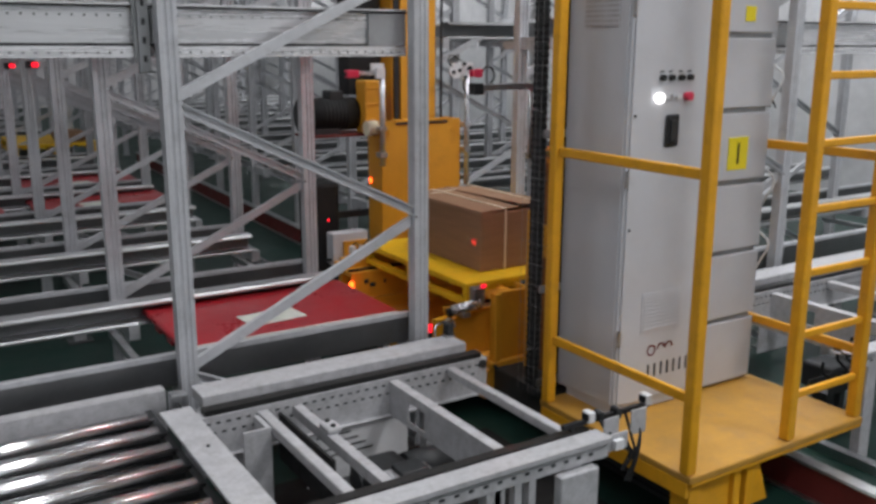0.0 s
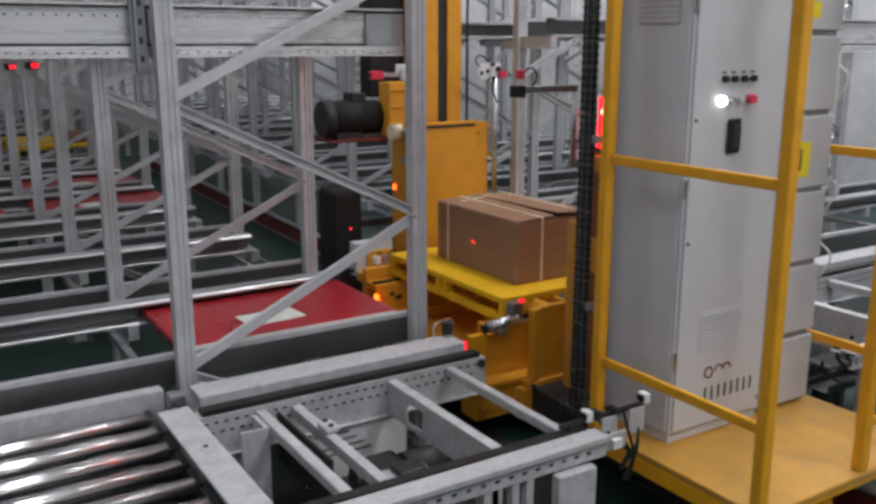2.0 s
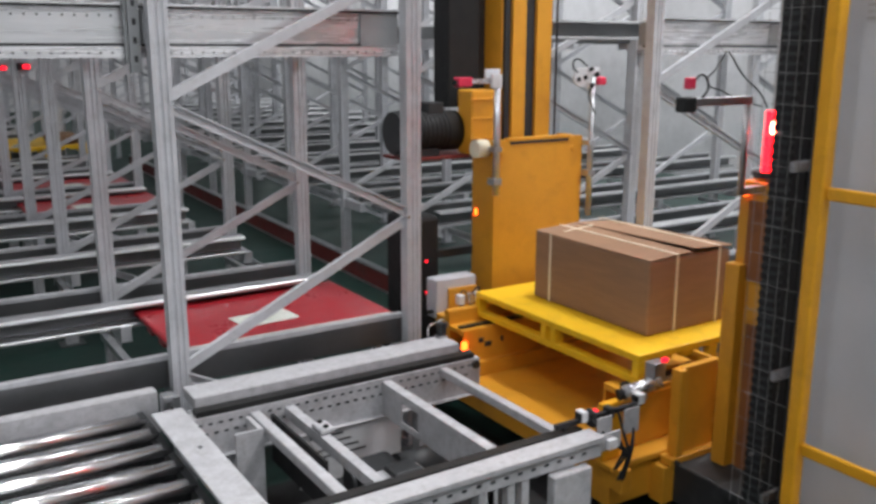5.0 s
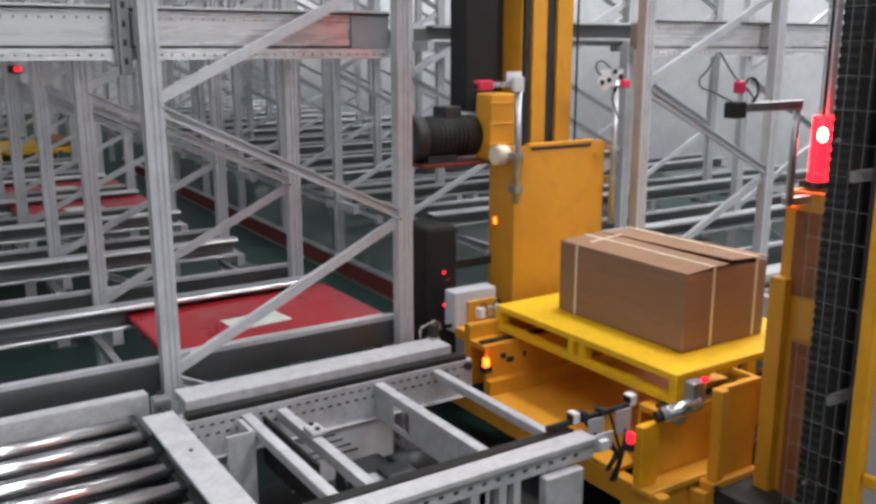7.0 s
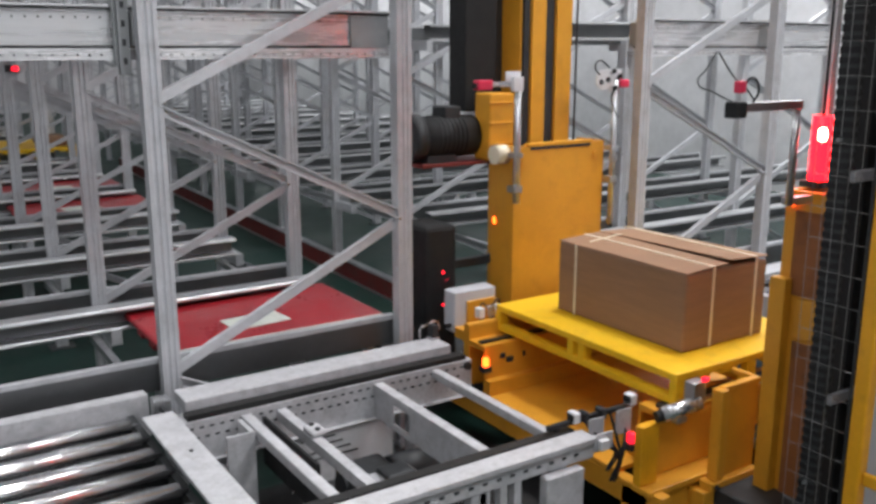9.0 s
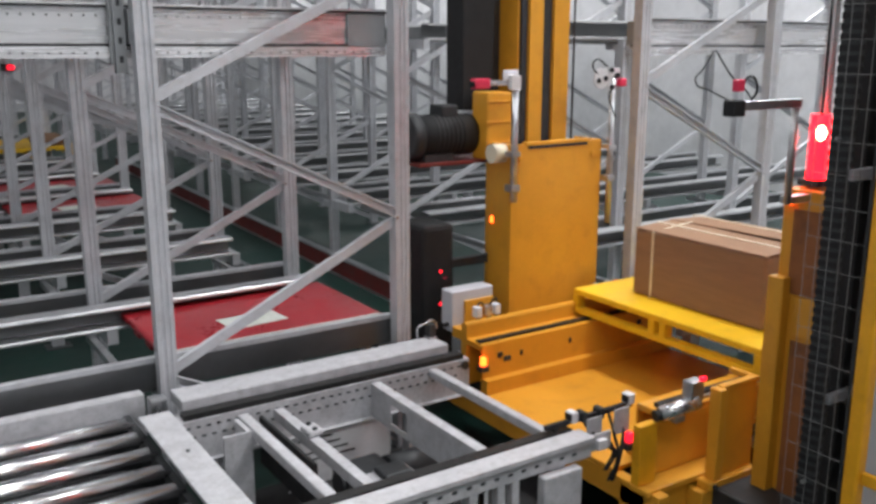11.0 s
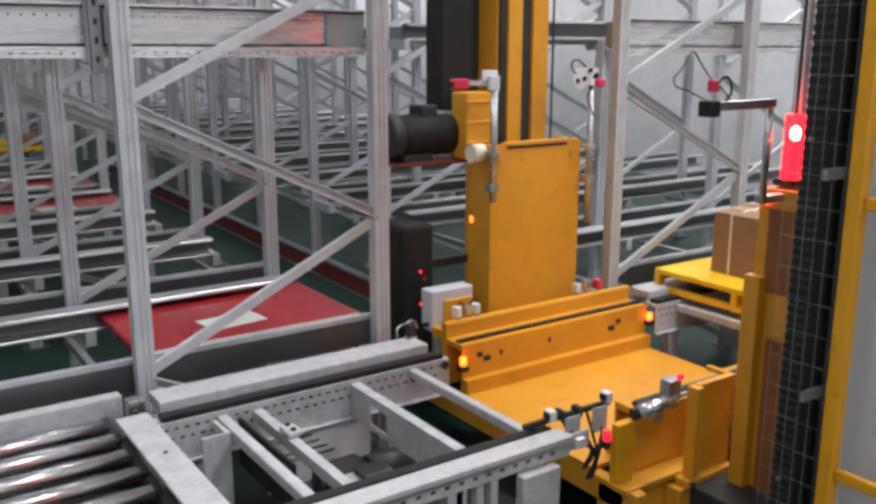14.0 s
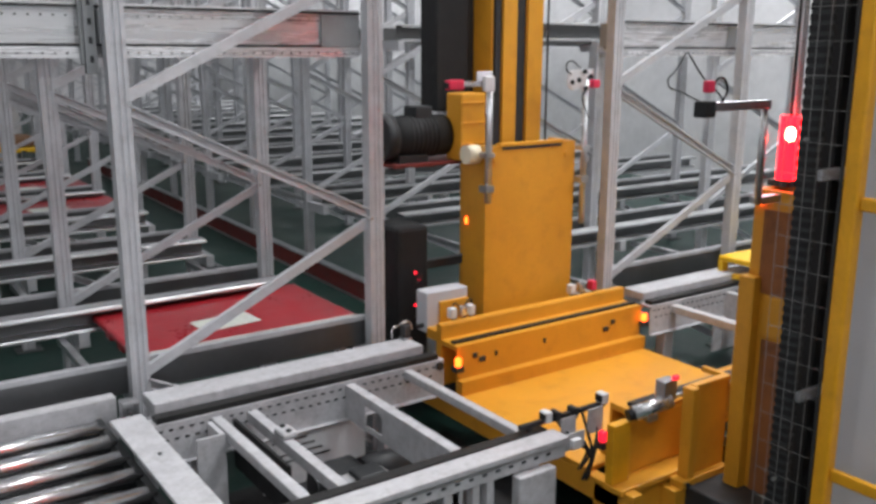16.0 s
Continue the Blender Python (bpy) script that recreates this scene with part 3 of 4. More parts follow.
for xa, xb, y in ((2.375, 2.46, 2.60), (2.54, 2.63, 2.61)):
    part("sensor_plate", boxes([(xa, xb, y, y + 0.006, 0.58, 0.695)], 0.002), FRAME, cc, "scuffed grey sensor plate")
for i in range(6):
    xa, xb = (2.39 + 0.02 * i if i < 3 else 2.50 + 0.04 * (i - 2)), 2.515 + 0.012 * i
    cable([(xa, 2.65, 0.675), (xa + rng.uniform(-0.03, 0.03), 2.61, rng.uniform(0.58, 0.66)), (xb, 2.585, rng.uniform(0.46, 0.56)), (xb - 0.03, 2.60, rng.uniform(0.36, 0.44))], rng.uniform(0.0045, 0.007), cc)
part("end_bracket", boxes([(2.36, 2.49, 2.575, 2.585, 0.555, 0.63)], 0.002), FRAME, cc)
part("terminal", boxes([(2.40, 2.45, 2.55, 2.574, 0.565, 0.61)], 0.004), WHITE, cc, "small white terminal box")
part("end_pulley", rod(bmesh.new(), (2.36, 2.60, 0.57), (2.36, 2.66, 0.57), 0.05, 18), CHROME, cc)
part("adjuster", boxes([(0.90, 0.95, 3.80, 3.86, 0.60, 0.70), (0.955, 0.985, 3.83, 3.90, 0.62, 0.68)], 0.006), GALV, cc, "bolted galvanised chain adjuster")
part("bolt", rod(bmesh.new(), (0.925, 3.795, 0.66), (0.925, 3.75, 0.66), 0.008, 8), DARK, cc)
cable([(2.36, 3.92, 0.69), (2.36, 3.92, 0.735), (2.42, 3.95, 0.745), (2.50, 3.97, 0.745), (2.52, 3.97, 0.70)], 0.006, cc, "guide_loop", CHROME)
# two black sheets, added to keep the floor dark below the conveyors
solid("drip_pan", boxes([(0.95, 2.78, 2.30, 4.02, 0.0, 0.016)], 0.004), BLACK, (1.8, 3.1, 0), "black sheet added on the floor for the dark under the conveyor", "drip pan")
solid("drip_pan", boxes([(-0.8, 0.90, 1.2, 4.02, 0.0, 0.016)], 0.004), BLACK, (0.1, 2.6, 0), "black sheet added on the floor for the dark under the rollers", "drip pan")

# receiving conveyor over the aisle
rc = chain_conveyor(4.14, 6.9, 6.9, 2.72, 3.73, "light grey chain conveyor on the receiving side of the aisle")
for x in (4.36, 5.5, 6.7):
    part("cross_bar", box(bmesh.new(), x - 0.03, x + 0.03, 2.76, 3.695, 0.56, 0.61, 0.006), FRAME, rc)
for x in (4.9, 6.1):
    cross_plate(x, 2.76, 3.695, 0.61, rc)
part("back_plate", box(bmesh.new(), 4.78, 5.1, 3.70, 3.704, 0.20, 0.439), FRAME, rc, "pale drive cover plate")
for x in (4.55, 5.3):
    m = part("gear_motor", boxes([(x, x + 0.22, 3.0, 3.2, 0.2, 0.36)], 0.02), DARK, rc, "dark gear motor under the chains")
    smooth(part("motor_body", rod(bmesh.new(), (x + 0.22, 3.1, 0.28), (x + 0.5, 3.1, 0.28), 0.08, 18), BLACK, m))
    part("motor_stand", box(bmesh.new(), x + 0.06, x + 0.16, 3.05, 3.15, 0.0, 0.2), DARK, rc)
    cable([(x + 0.1, 3.0, 0.3), (x + 0.05, 2.9, 0.4), (x - 0.1, 2.85, 0.5), (x - 0.15, 2.78, 0.55)], 0.008, rc)
for i in range(9):
    xa = 4.25 + 0.27 * i
    ya = 2.86 + 0.09 * (i % 4)
    cable([(xa, ya, 0.50), (xa + 0.10, ya + 0.05, rng.uniform(0.28, 0.40)), (xa + 0.26, ya - 0.04, rng.uniform(0.22, 0.36)), (xa + 0.42, ya + 0.06, 0.48)], rng.uniform(0.006, 0.012), rc)
tray = part("cable_tray", boxes([(4.3, 6.8, 2.84, 2.98, 0.30, 0.305), (4.3, 6.8, 2.84, 2.845, 0.305, 0.35), (4.3, 6.8, 2.975, 2.98, 0.305, 0.35)]), DARK, rc, "dark cable tray under the rails")
for x in (4.5, 5.6, 6.6):
    part("tray_stand", box(bmesh.new(), x - 0.02, x + 0.02, 2.88, 2.92, 0.0, 0.299), DARK, tray)
solid("floor_tie", boxes([(4.20, 4.26, 2.2, 3.9, 0.0, 0.06)], 0.004), GALV, (4.23, 3.0, 0), "low galvanised floor tie beside the aisle", "tie bar")

# red marker lamps far down the racks
for x, k, z in ((1.13, 3, 2.045), (1.13, 4, 2.004)):
    y = FIRST + k * BAY - 0.036
    lamp = thing("marker_lamp", (x, y, z), "small red marker lamp clamped to a rack post", "lamp", "rack marker lamps")
    part("lamp_base", box(bmesh.new(), x - 0.075, x + 0.02, y - 0.02, y, z - 0.03, z + 0.03, 0.004), DARK, lamp)
    part("lens", box(bmesh.new(), x - 0.028, x + 0.028, y - 0.04, y - 0.02, z - 0.02, z + 0.02, 0.008), REDDOT, lamp)

# laser sensor that throws a red spot across the aisle
ls = thing("laser_sensor", (2.42, 3.88, 0.69), "small grey laser sensor on the guide plate end", "sensor")
part("sensor_foot", box(bmesh.new(), 2.39, 2.44, 3.85, 3.90, 0.690, 0.70), GALV, ls)
part("sensor_body", box(bmesh.new(), 2.395, 2.435, 3.85, 3.90, 0.70, 0.77, 0.006), DARK, ls)
data = bpy.data.lights.new("laser", "SPOT")
data.energy, data.spot_size, data.spot_blend, data.shadow_soft_size, data.color = 170.0, radians(2.6), 0.6, 0.003, (1.0, 0.02, 0.05)
laser = new("laser", data)
laser.matrix_world = look((2.45, 3.93, 0.75), (3.1, 4.64, 0.985))

# cable loop drooping from the right hand beam
cable([(4.83, 4.12, 2.19), (4.72, 4.11, 2.07), (4.65, 4.11, 2.0), (4.8, 4.11, 1.93), (5.0, 4.11, 1.86), (5.24, 4.12, 1.81)], 0.006, right_beam, "cable_loop", DARK)
cable([(4.85, 4.12, 2.19), (5.0, 4.11, 2.03), (5.2, 4.11, 1.9), (5.3, 4.12, 1.8)], 0.006, right_beam, "cable_loop", DARK)

# ---------------- stacker crane, built where it stops ----------------
crane = thing("stacker_crane", (3.12, 2.9, 0.07), "yellow twin-mast stacker crane on a floor rail in the aisle", "crane")
base = part("base_beam", boxes([(2.97, 3.28, 0.74, 5.0, 0.10, 0.30)], 0.01), DARK, crane, "dark oily base beam")
part("mast_foot", boxes([(2.90, 3.82, 4.30, 4.72, 0.302, 0.34)], 0.006), DARK, base)
part("mast_foot", boxes([(2.90, 3.82, 1.74, 2.10, 0.302, 0.34)], 0.006), DARK, base)
for wy in (1.0, 4.8):
    smooth(part("wheel", rod(bmesh.new(), (3.08, wy, 0.18), (3.16, wy, 0.18), 0.11, 24), DARK, base))
# far mast: box column with two guide rails and a dark groove
far_mast = part("mast", boxes([(3.36, 3.74, 4.37, 4.68, 0.341, 7.2)], 0.006), YELLOW, crane)
part("guide_rail", box(bmesh.new(), 3.417, 3.523, 4.325, 4.368, 0.345, 7.1, 0.004), YELLOW, far_mast)
part("guide_rail", box(bmesh.new(), 3.607, 3.73, 4.325, 4.368, 0.345, 7.1, 0.004), YELLOW, far_mast)
part("groove", box(bmesh.new(), 3.5235, 3.6065, 4.35, 4.368, 0.345, 7.1), DARK, far_mast)
part("cable_channel", box(bmesh.new(), 3.372, 3.412, 4.345, 4.368, 0.345, 7.1), DARK, far_mast)
for x, y in ((3.80, 4.36), (3.835, 4.40)):
    part("hoist_rope", rod(bmesh.new(), (x, y, 1.6), (x, y, 7.0), 0.007, 6), DARK, far_mast, "dark steel hoist rope")
part("switch_box", boxes([(3.05, 3.285, 4.50, 4.68, 1.84, 3.6)], 0.01), BLACK, far_mast, "tall black cable box beside the mast")
part("box_bracket", box(bmesh.new(), 3.286, 3.359, 4.55, 4.6, 1.95, 3.5), DARK, far_mast)
shelf = part("motor_shelf", boxes([(2.66, 3.358, 4.36, 4.66, 1.535, 1.555)], 0.003), REDPAINT, far_mast, "rust red motor shelf")
motor = smooth(part("travel_motor", rod(bmesh.new(), (2.71, 4.50, 1.70), (3.088, 4.50, 1.70), 0.125, 26), BLACK, far_mast, "black finned drive motor"))
for i in range(7):
    smooth(part("cooling_fin", rod(bmesh.new(), (2.80 + i * 0.03, 4.50, 1.70), (2.812 + i * 0.03, 4.50, 1.70), 0.128, 26), BLACK, motor))
smooth(part("fan_cover", rod(bmesh.new(), (2.64, 4.50, 1.70), (2.71, 4.50, 1.70), 0.128, 26, 0.14), DARK, motor))
part("motor_foot", boxes([(2.72, 2.92, 4.40, 4.60, 1.555, 1.60)]), DARK, motor)
part("terminal_box", boxes([(2.86, 2.98, 4.44, 4.58, 1.79, 1.88)], 0.01), DARK, motor)
gear = part("gear_box", boxes([(3.09, 3.27, 4.30, 4.46, 1.556, 1.955)], 0.012), YELLOW, far_mast, "orange gear box")
for z in (1.66, 1.78, 1.90):
    part("rib", boxes([(3.082, 3.278, 4.292, 4.31, z - 0.006, z + 0.006)], 0.003), YELLOW, gear)

# dark cable reel at the mast foot
reel = part("cable_reel", boxes([(2.64, 2.86, 4.30, 4.60, 0.345, 1.20)], 0.03), BLACK, crane, "black cable reel housing")
part("reel_foot", boxes([(2.70, 2.98, 4.35, 4.55, 0.14, 0.344)]), DARK, reel)
part("reel_bracket", boxes([(2.86, 3.36, 4.40, 4.45, 0.9, 0.95)]), DARK, reel)
for y, z in ((4.295, 0.92), (4.295, 0.72)):
    part("indicator", rod(bmesh.new(), (2.76, y, z), (2.76, y + 0.012, z), 0.01, 8), REDDOT, reel, "tiny red indicator")

# near mast: dark, with cable chains
near_mast = part("mast", boxes([(3.36, 3.74, 1.80, 2.06, 0.341, 7.2)], 0.006), DARK, crane, "dark near mast beside cable chains")
for i, (x, w, y) in enumerate(((2.82, 0.04, 1.84), (3.01, 0.06, 1.885), (3.11, 0.07, 1.92), (3.20, 0.06, 1.95), (3.28, 0.05, 1.93))):
    ch = part("cable_chain", boxes([(x, x + w, y, y + 0.07, 0.345, 7.0)], 0.006), BLACK if i % 2 else DARK, near_mast, "black cable chain")
for i in range(66):
    part("link", box(bmesh.new(), 2.8175, 2.8625, 1.8375, 1.9125, 0.40 + i * 0.036, 0.424 + i * 0.036, 0.004), BLACK, near_mast)
part("chain_backing", boxes([(3.13, 3.355, 2.03, 2.045, 0.345, 7.0)], 0.003), BLACK, near_mast)
for z in (0.40, 0.93, 1.76):
    part("clamp", boxes([(2.83, 3.359, 1.815, 1.834, z, z + 0.04)], 0.004), GALV, near_mast)
part("head_box", boxes([(3.05, 3.30, 1.84, 1.925, 2.31, 2.62)], 0.008), DARK, near_mast)
# wire mesh guard
guard = part("guard_frame", boxes([(2.799, 2.809, 1.722, 1.730, 0.345, 2.9)]), DARK, near_mast)
for i in range(5):
    y = 1.775 + i * 0.045
    part("mesh_wire", rod(bmesh.new(), (2.804, y, 0.36), (2.804, y, 2.88), 0.0013, 4), WIRE, guard)
for i in range(22):
    z = 0.40 + i * 0.115
    part("mesh_wire", rod(bmesh.new(), (2.804, 1.727, z), (2.804, 1.96, z), 0.0011, 5), WIRE, guard)
for z in (0.6, 1.9):
    part("guard_arm", box(bmesh.new(), 2.80, 2.825, 1.87, 1.88, z, z + 0.01), GALV, guard)

# carriage
carriage = part("carriage", boxes([(2.64, 4.10, 2.70, 3.74, 0.335, 0.36)], 0.005), YELLOW, crane, "yellow lifting carriage with a flat deck")
for x in (2.64, 4.04):
    part("cross_beam", boxes([(x, x + 0.06, 2.42, 4.12, 0.22, 0.334)], 0.005), YELLOW, carriage)
loop = [(3.70, 0.361), (3.76, 0.361), (3.76, 0.60), (3.90, 0.60), (3.90, 0.36), (3.95, 0.36), (3.95, 0.705), (3.94, 0.715), (3.905, 0.715), (3.90, 0.705), (3.90, 0.63), (3.75, 0.63), (3.75, 0.44), (3.70, 0.44)]
far_side = part("far_side_beam", prism(bmesh.new(), loop, (2.67, 0, 0), (4.11, 0, 0), (0, 1, 0), (0, 0, 1)), YELLOW, carriage)
part("chain", box(bmesh.new(), 2.68, 4.10, 3.79, 3.825, 0.631, 0.644), CHAIN, far_side, "black carriage chain")
for x, z, w in ((2.84, 0.53, 0.045), (2.79, 0.56, 0.03), (3.80, 0.53, 0.045), (3.86, 0.565, 0.03), (3.30, 0.55, 0.014), (2.94, 0.545, 0.014)):
    part("switch", box(bmesh.new(), x - w / 2, x + w / 2, 3.742, 3.751, z - 0.014, z + 0.014), DARK, far_side)
loop = [(2.78, 0.361), (2.72, 0.361), (2.72, 0.60), (2.58, 0.60), (2.58, 0.61), (2.57, 0.63), (2.73, 0.63), (2.73, 0.42), (2.78, 0.42)]
near_side = part("near_side_beam", prism(bmesh.new(), loop, (2.80, 0, 0), (4.11, 0, 0), (0, 1, 0), (0, 0, 1)), YELLOW, carriage)
part("chain", box(bmesh.new(), 2.83, 4.10, 2.615, 2.655, 0.631, 0.651), CHAIN, near_side, "black carriage chain")
part("strip", box(bmesh.new(), 3.0, 3.9, 2.585, 2.605, 0.631, 0.648), GALV, near_side, "bright galvanised edge strip")

end_panel = part("end_panel", prism(bmesh.new(), [(3.12, 4.10), (3.82, 4.10), (3.82, 4.32), (3.79, 4.32), (3.79, 4.13), (3.15, 4.13), (3.15, 4.32), (3.12, 4.32)], (0, 0, 0.36), (0, 0, 1.66), (1, 0, 0), (0, 1, 0)),
                 YELLOW, carriage, "tall yellow end panel riding on the mast")
part("top_lip", boxes([(3.22, 3.72, 4.095, 4.135, 1.650, 1.672)], 0.004), YELLOW, end_panel)
part("lip_gap", box(bmesh.new(), 3.24, 3.70, 4.093, 4.0995, 1.634, 1.649), DARK, end_panel)
for x in (3.19, 3.75):
    smooth(part("bolt_cap", rod(bmesh.new(), (x, 4.09, 1.58), (x, 4.10, 1.58), 0.022, 14), YELLOW, end_panel))
smooth(part("guide_roller", rod(bmesh.new(), (3.03, 4.18, 1.61), (3.118, 4.18, 1.61), 0.055, 20), STRAP, end_panel, "cream plastic guide roller"))
part("amber_lamp", boxes([(3.11, 3.12, 4.27, 4.29, 1.18, 1.22)], 0.004), AMBER, end_panel, "small glowing amber lamp")
part("tie_plate", boxes([(3.0, 3.9, 3.95, 4.10, 0.37, 0.40)]), YELLOW, carriage)
for x, z0 in ((3.10, 1.34), (3.85, 1.14)):
    tube = smooth(part("sensor_tube", rod(bmesh.new(), (x, 4.05, z0), (x, 4.05, 2.03), 0.02, 12), GALV, end_panel, "galvanised sensor tube"))
    part("tube_clamp", boxes([(x - 0.03, x + 0.03, 4.03, 4.10, 1.40, 1.44)], 0.003), GALV, tube)
    part("tube_clamp", boxes([(x - 0.03, x + 0.03, 4.03, 4.10, 1.60, 1.63)], 0.003), GALV, tube)
arm = part("sensor_arm", boxes([(2.90, 3.12, 4.03, 4.06, 2.005, 2.035)], 0.004), CHROME, end_panel)
part("sensor_head", boxes([(2.80, 2.90, 4.015, 4.07, 1.99, 2.045)], 0.008), REDREFL, arm, "red photo sensor")
part("sensor_plate", boxes([(3.0, 3.11, 4.035, 4.045, 2.036, 2.09), (3.03, 3.10, 4.0, 4.03, 1.98, 2.06)], 0.004), WHITE, arm)
part("sensor_lens", box(bmesh.new(), 2.785, 2.799, 4.025, 4.06, 2.0, 2.03), BLACK, arm)
disc = smooth(part("sensor_disc", rod(bmesh.new(), (3.735, 4.03, 2.03), (3.735, 4.045, 2.03), 0.06, 20), WHITE, end_panel, "round white sensor reflector"))
part("disc_arm", boxes([(3.74, 3.90, 4.046, 4.066, 2.02, 2.04)]), DARK, end_panel)
for dx, dz in ((-0.025, -0.012), (0.03, 0.0)):
    part("dot", rod(bmesh.new(), (3.735 + dx, 4.022, 2.03 + dz), (3.735 + dx, 4.03, 2.03 + dz), 0.015, 10), BLACK, disc)
part("sensor_head", boxes([(3.87, 3.93, 4.01, 4.06, 1.98, 2.03)], 0.01), REDREFL, end_panel, "red photo sensor")
part("sensor_plate", boxes([(3.77, 3.90, 4.047, 4.055, 2.05, 2.09), (3.79, 3.83, 4.03, 4.046, 1.96, 2.09)], 0.003), WHITE, end_panel, "white sensor plate")
for dx, dz in ((0.08, -0.05), (0.07, 0.05), (0.12, 0.02)):
    part("knob", rod(bmesh.new(), (3.735 + dx, 4.012, 2.03 + dz), (3.735 + dx, 4.028, 2.03 + dz), 0.014, 10), BLACK, end_panel)
cable([(3.70, 4.03, 2.06), (3.66, 4.03, 2.10), (3.68, 4.03, 2.14), (3.78, 4.03, 2.10)], 0.005, end_panel)
cable([(3.84, 4.03, 1.99), (3.80, 4.03, 1.93), (3.83, 4.03, 1.85), (3.86, 4.03, 1.80)], 0.005, end_panel)

junction = part("junction_box", boxes([(2.68, 2.97, 4.06, 4.17, 0.62, 0.86)], 0.008), CABINET, carriage, "light grey junction box")
part("box_foot", boxes([(2.68, 2.98, 3.951, 4.06, 0.60, 0.66), (2.76, 2.96, 4.04, 4.0595, 0.66, 0.80)], 0.004), YELLOW, junction)
part("cable_gland", rod(bmesh.new(), (2.68, 4.10, 0.66), (2.64, 4.10, 0.66), 0.014, 8), BLACK, junction)
for x, m in ((2.80, WHITE), (2.87, CHROME), (2.93, WHITE), (3.72, WHITE), (3.80, CHROME), (3.90, REDREFL)):
    sens = part("deck_sensor", boxes([(x - 0.02, x + 0.02, 3.955, 4.005, 0.715, 0.775)], 0.006), m, carriage, "small photo sensor")
    part("sensor_foot", box(bmesh.new(), x - 0.012, x + 0.012, 3.951, 3.97, 0.66, 0.715), DARK, sens)
cable([(2.80, 3.98, 0.74), (2.83, 4.0, 0.79), (2.88, 4.0, 0.76), (2.94, 4.0, 0.80), (2.98, 4.06, 0.70)], 0.005, carriage)
for x, y, m in ((2.655, 3.72, AMBER), (4.12, 3.73, AMBER), (2.625, 2.60, REDDOT)):
    lamp = part("carriage_lamp", boxes([(x - 0.015, x + 0.015, y - 0.016, y + 0.016, 0.53, 0.58)], 0.008), m, carriage, "glowing orange signal lamp")
    part("lamp_base", boxes([(x - 0.025, x + 0.025, y - 0.022, y + 0.026, 0.50, 0.53)]), DARK, lamp)

# near end of the carriage
near_panel = part("end_panel", prism(bmesh.new(), [(3.19, 2.33), (3.82, 2.33), (3.82, 2.10), (3.79, 2.10), (3.79, 2.30), (3.22, 2.30), (3.22, 2.14), (3.19, 2.14)], (0, 0, 0.12), (0, 0, 1.64), (1, 0, 0), (0, 1, 0)), YELLOW, carriage, "tall yellow end panel riding on the mast")
part("stiffener", boxes([(3.135, 3.189, 2.262, 2.34, 0.12, 1.27)], 0.005), YELLOW, near_panel)
# brown plates put the cabinet's shade on the panel side and back
part("side_primer", boxes([(3.180, 3.1895, 2.13, 2.238, 0.14, 1.0)], 0.002), SHADE_BROWN, near_panel, "brown plate painting shade on the panel side")
part("side_primer", boxes([(3.180, 3.1895, 2.145, 2.275, 1.20, 1.56)], 0.002), SHADE_BROWN, near_panel, "brown plate painting shade on the panel side")
part("side_patch", boxes([(3.180, 3.1895, 2.13, 2.238, 1.02, 1.19)], 0.002), YELLOW, near_panel)
part("back_plate", boxes([(3.221, 3.40, 2.135, 2.15, 0.30, 1.60)], 0.004), SHADE_BROWN, near_panel)
smooth(part("guide_roller", rod(bmesh.new(), (3.225, 2.09, 1.50), (3.30, 2.09, 1.50), 0.04, 18), STRAP, near_panel, "cream plastic guide roller"))
part("amber_lamp", boxes([(3.170, 3.185, 2.285, 2.30, 1.575, 1.60)], 0.003), AMBER, near_panel, "small glowing amber lamp")
plate = part("near_plate", boxes([(3.012, 3.25, 2.43, 2.445, 0.331, 0.74)], 0.003), YELLOW, carriage)
part("near_post", boxes([(2.965, 3.011, 2.40, 2.46, 0.331, 0.76)], 0.006), YELLOW, carriage)
part("near_ledge", boxes([(2.62, 3.134, 2.47, 2.58, 0.315, 0.345), (2.93, 3.25, 2.395, 2.469, 0.29, 0.33)], 0.005), YELLOW, carriage)
part("bolt", rod(bmesh.new(), (2.96, 2.383, 0.31), (2.96, 2.394, 0.31), 0.013, 8), DARK, carriage)
part("near_rim", boxes([(3.0, 3.25, 2.42, 2.455, 0.741, 0.765), (3.225, 3.25, 2.456, 2.57, 0.741, 0.765)], 0.003), YELLOW, carriage)
part("near_box", boxes([(2.728, 3.19, 2.575, 2.60, 0.346, 0.60)], 0.005), YELLOW, carriage)
part("front_plate", boxes([(2.62, 2.727, 2.53, 2.575, 0.346, 0.625)], 0.005), CAGE, carriage, "bright yellow corner plate")
part("under_beam", boxes([(2.64, 3.134, 2.50, 2.66, 0.12, 0.313), (2.90, 3.0, 2.41, 2.499, 0.10, 0.289)], 0.006), YELLOW, carriage)
cyl = smooth(part("proximity_switch", rod(bmesh.new(), (2.72, 2.52, 0.665), (2.90, 2.47, 0.705), 0.034, 14), CHROME, carriage, "silver barrel switch"))
smooth(part("switch_end", rod(bmesh.new(), (2.695, 2.527, 0.66), (2.72, 2.52, 0.665), 0.026, 12), BLACK, cyl))
part("switch_bracket", boxes([(2.85, 2.93, 2.461, 2.52, 0.70, 0.80)], 0.006), GALV, carriage)
part("switch_clip", boxes([(2.78, 2.84, 2.48, 2.55, 0.62, 0.65)], 0.006), GALV, carriage)
part("tiny_lamp", boxes([(2.90, 2.93, 2.45, 2.47, 0.80, 0.82)], 0.003), REDDOT, carriage)

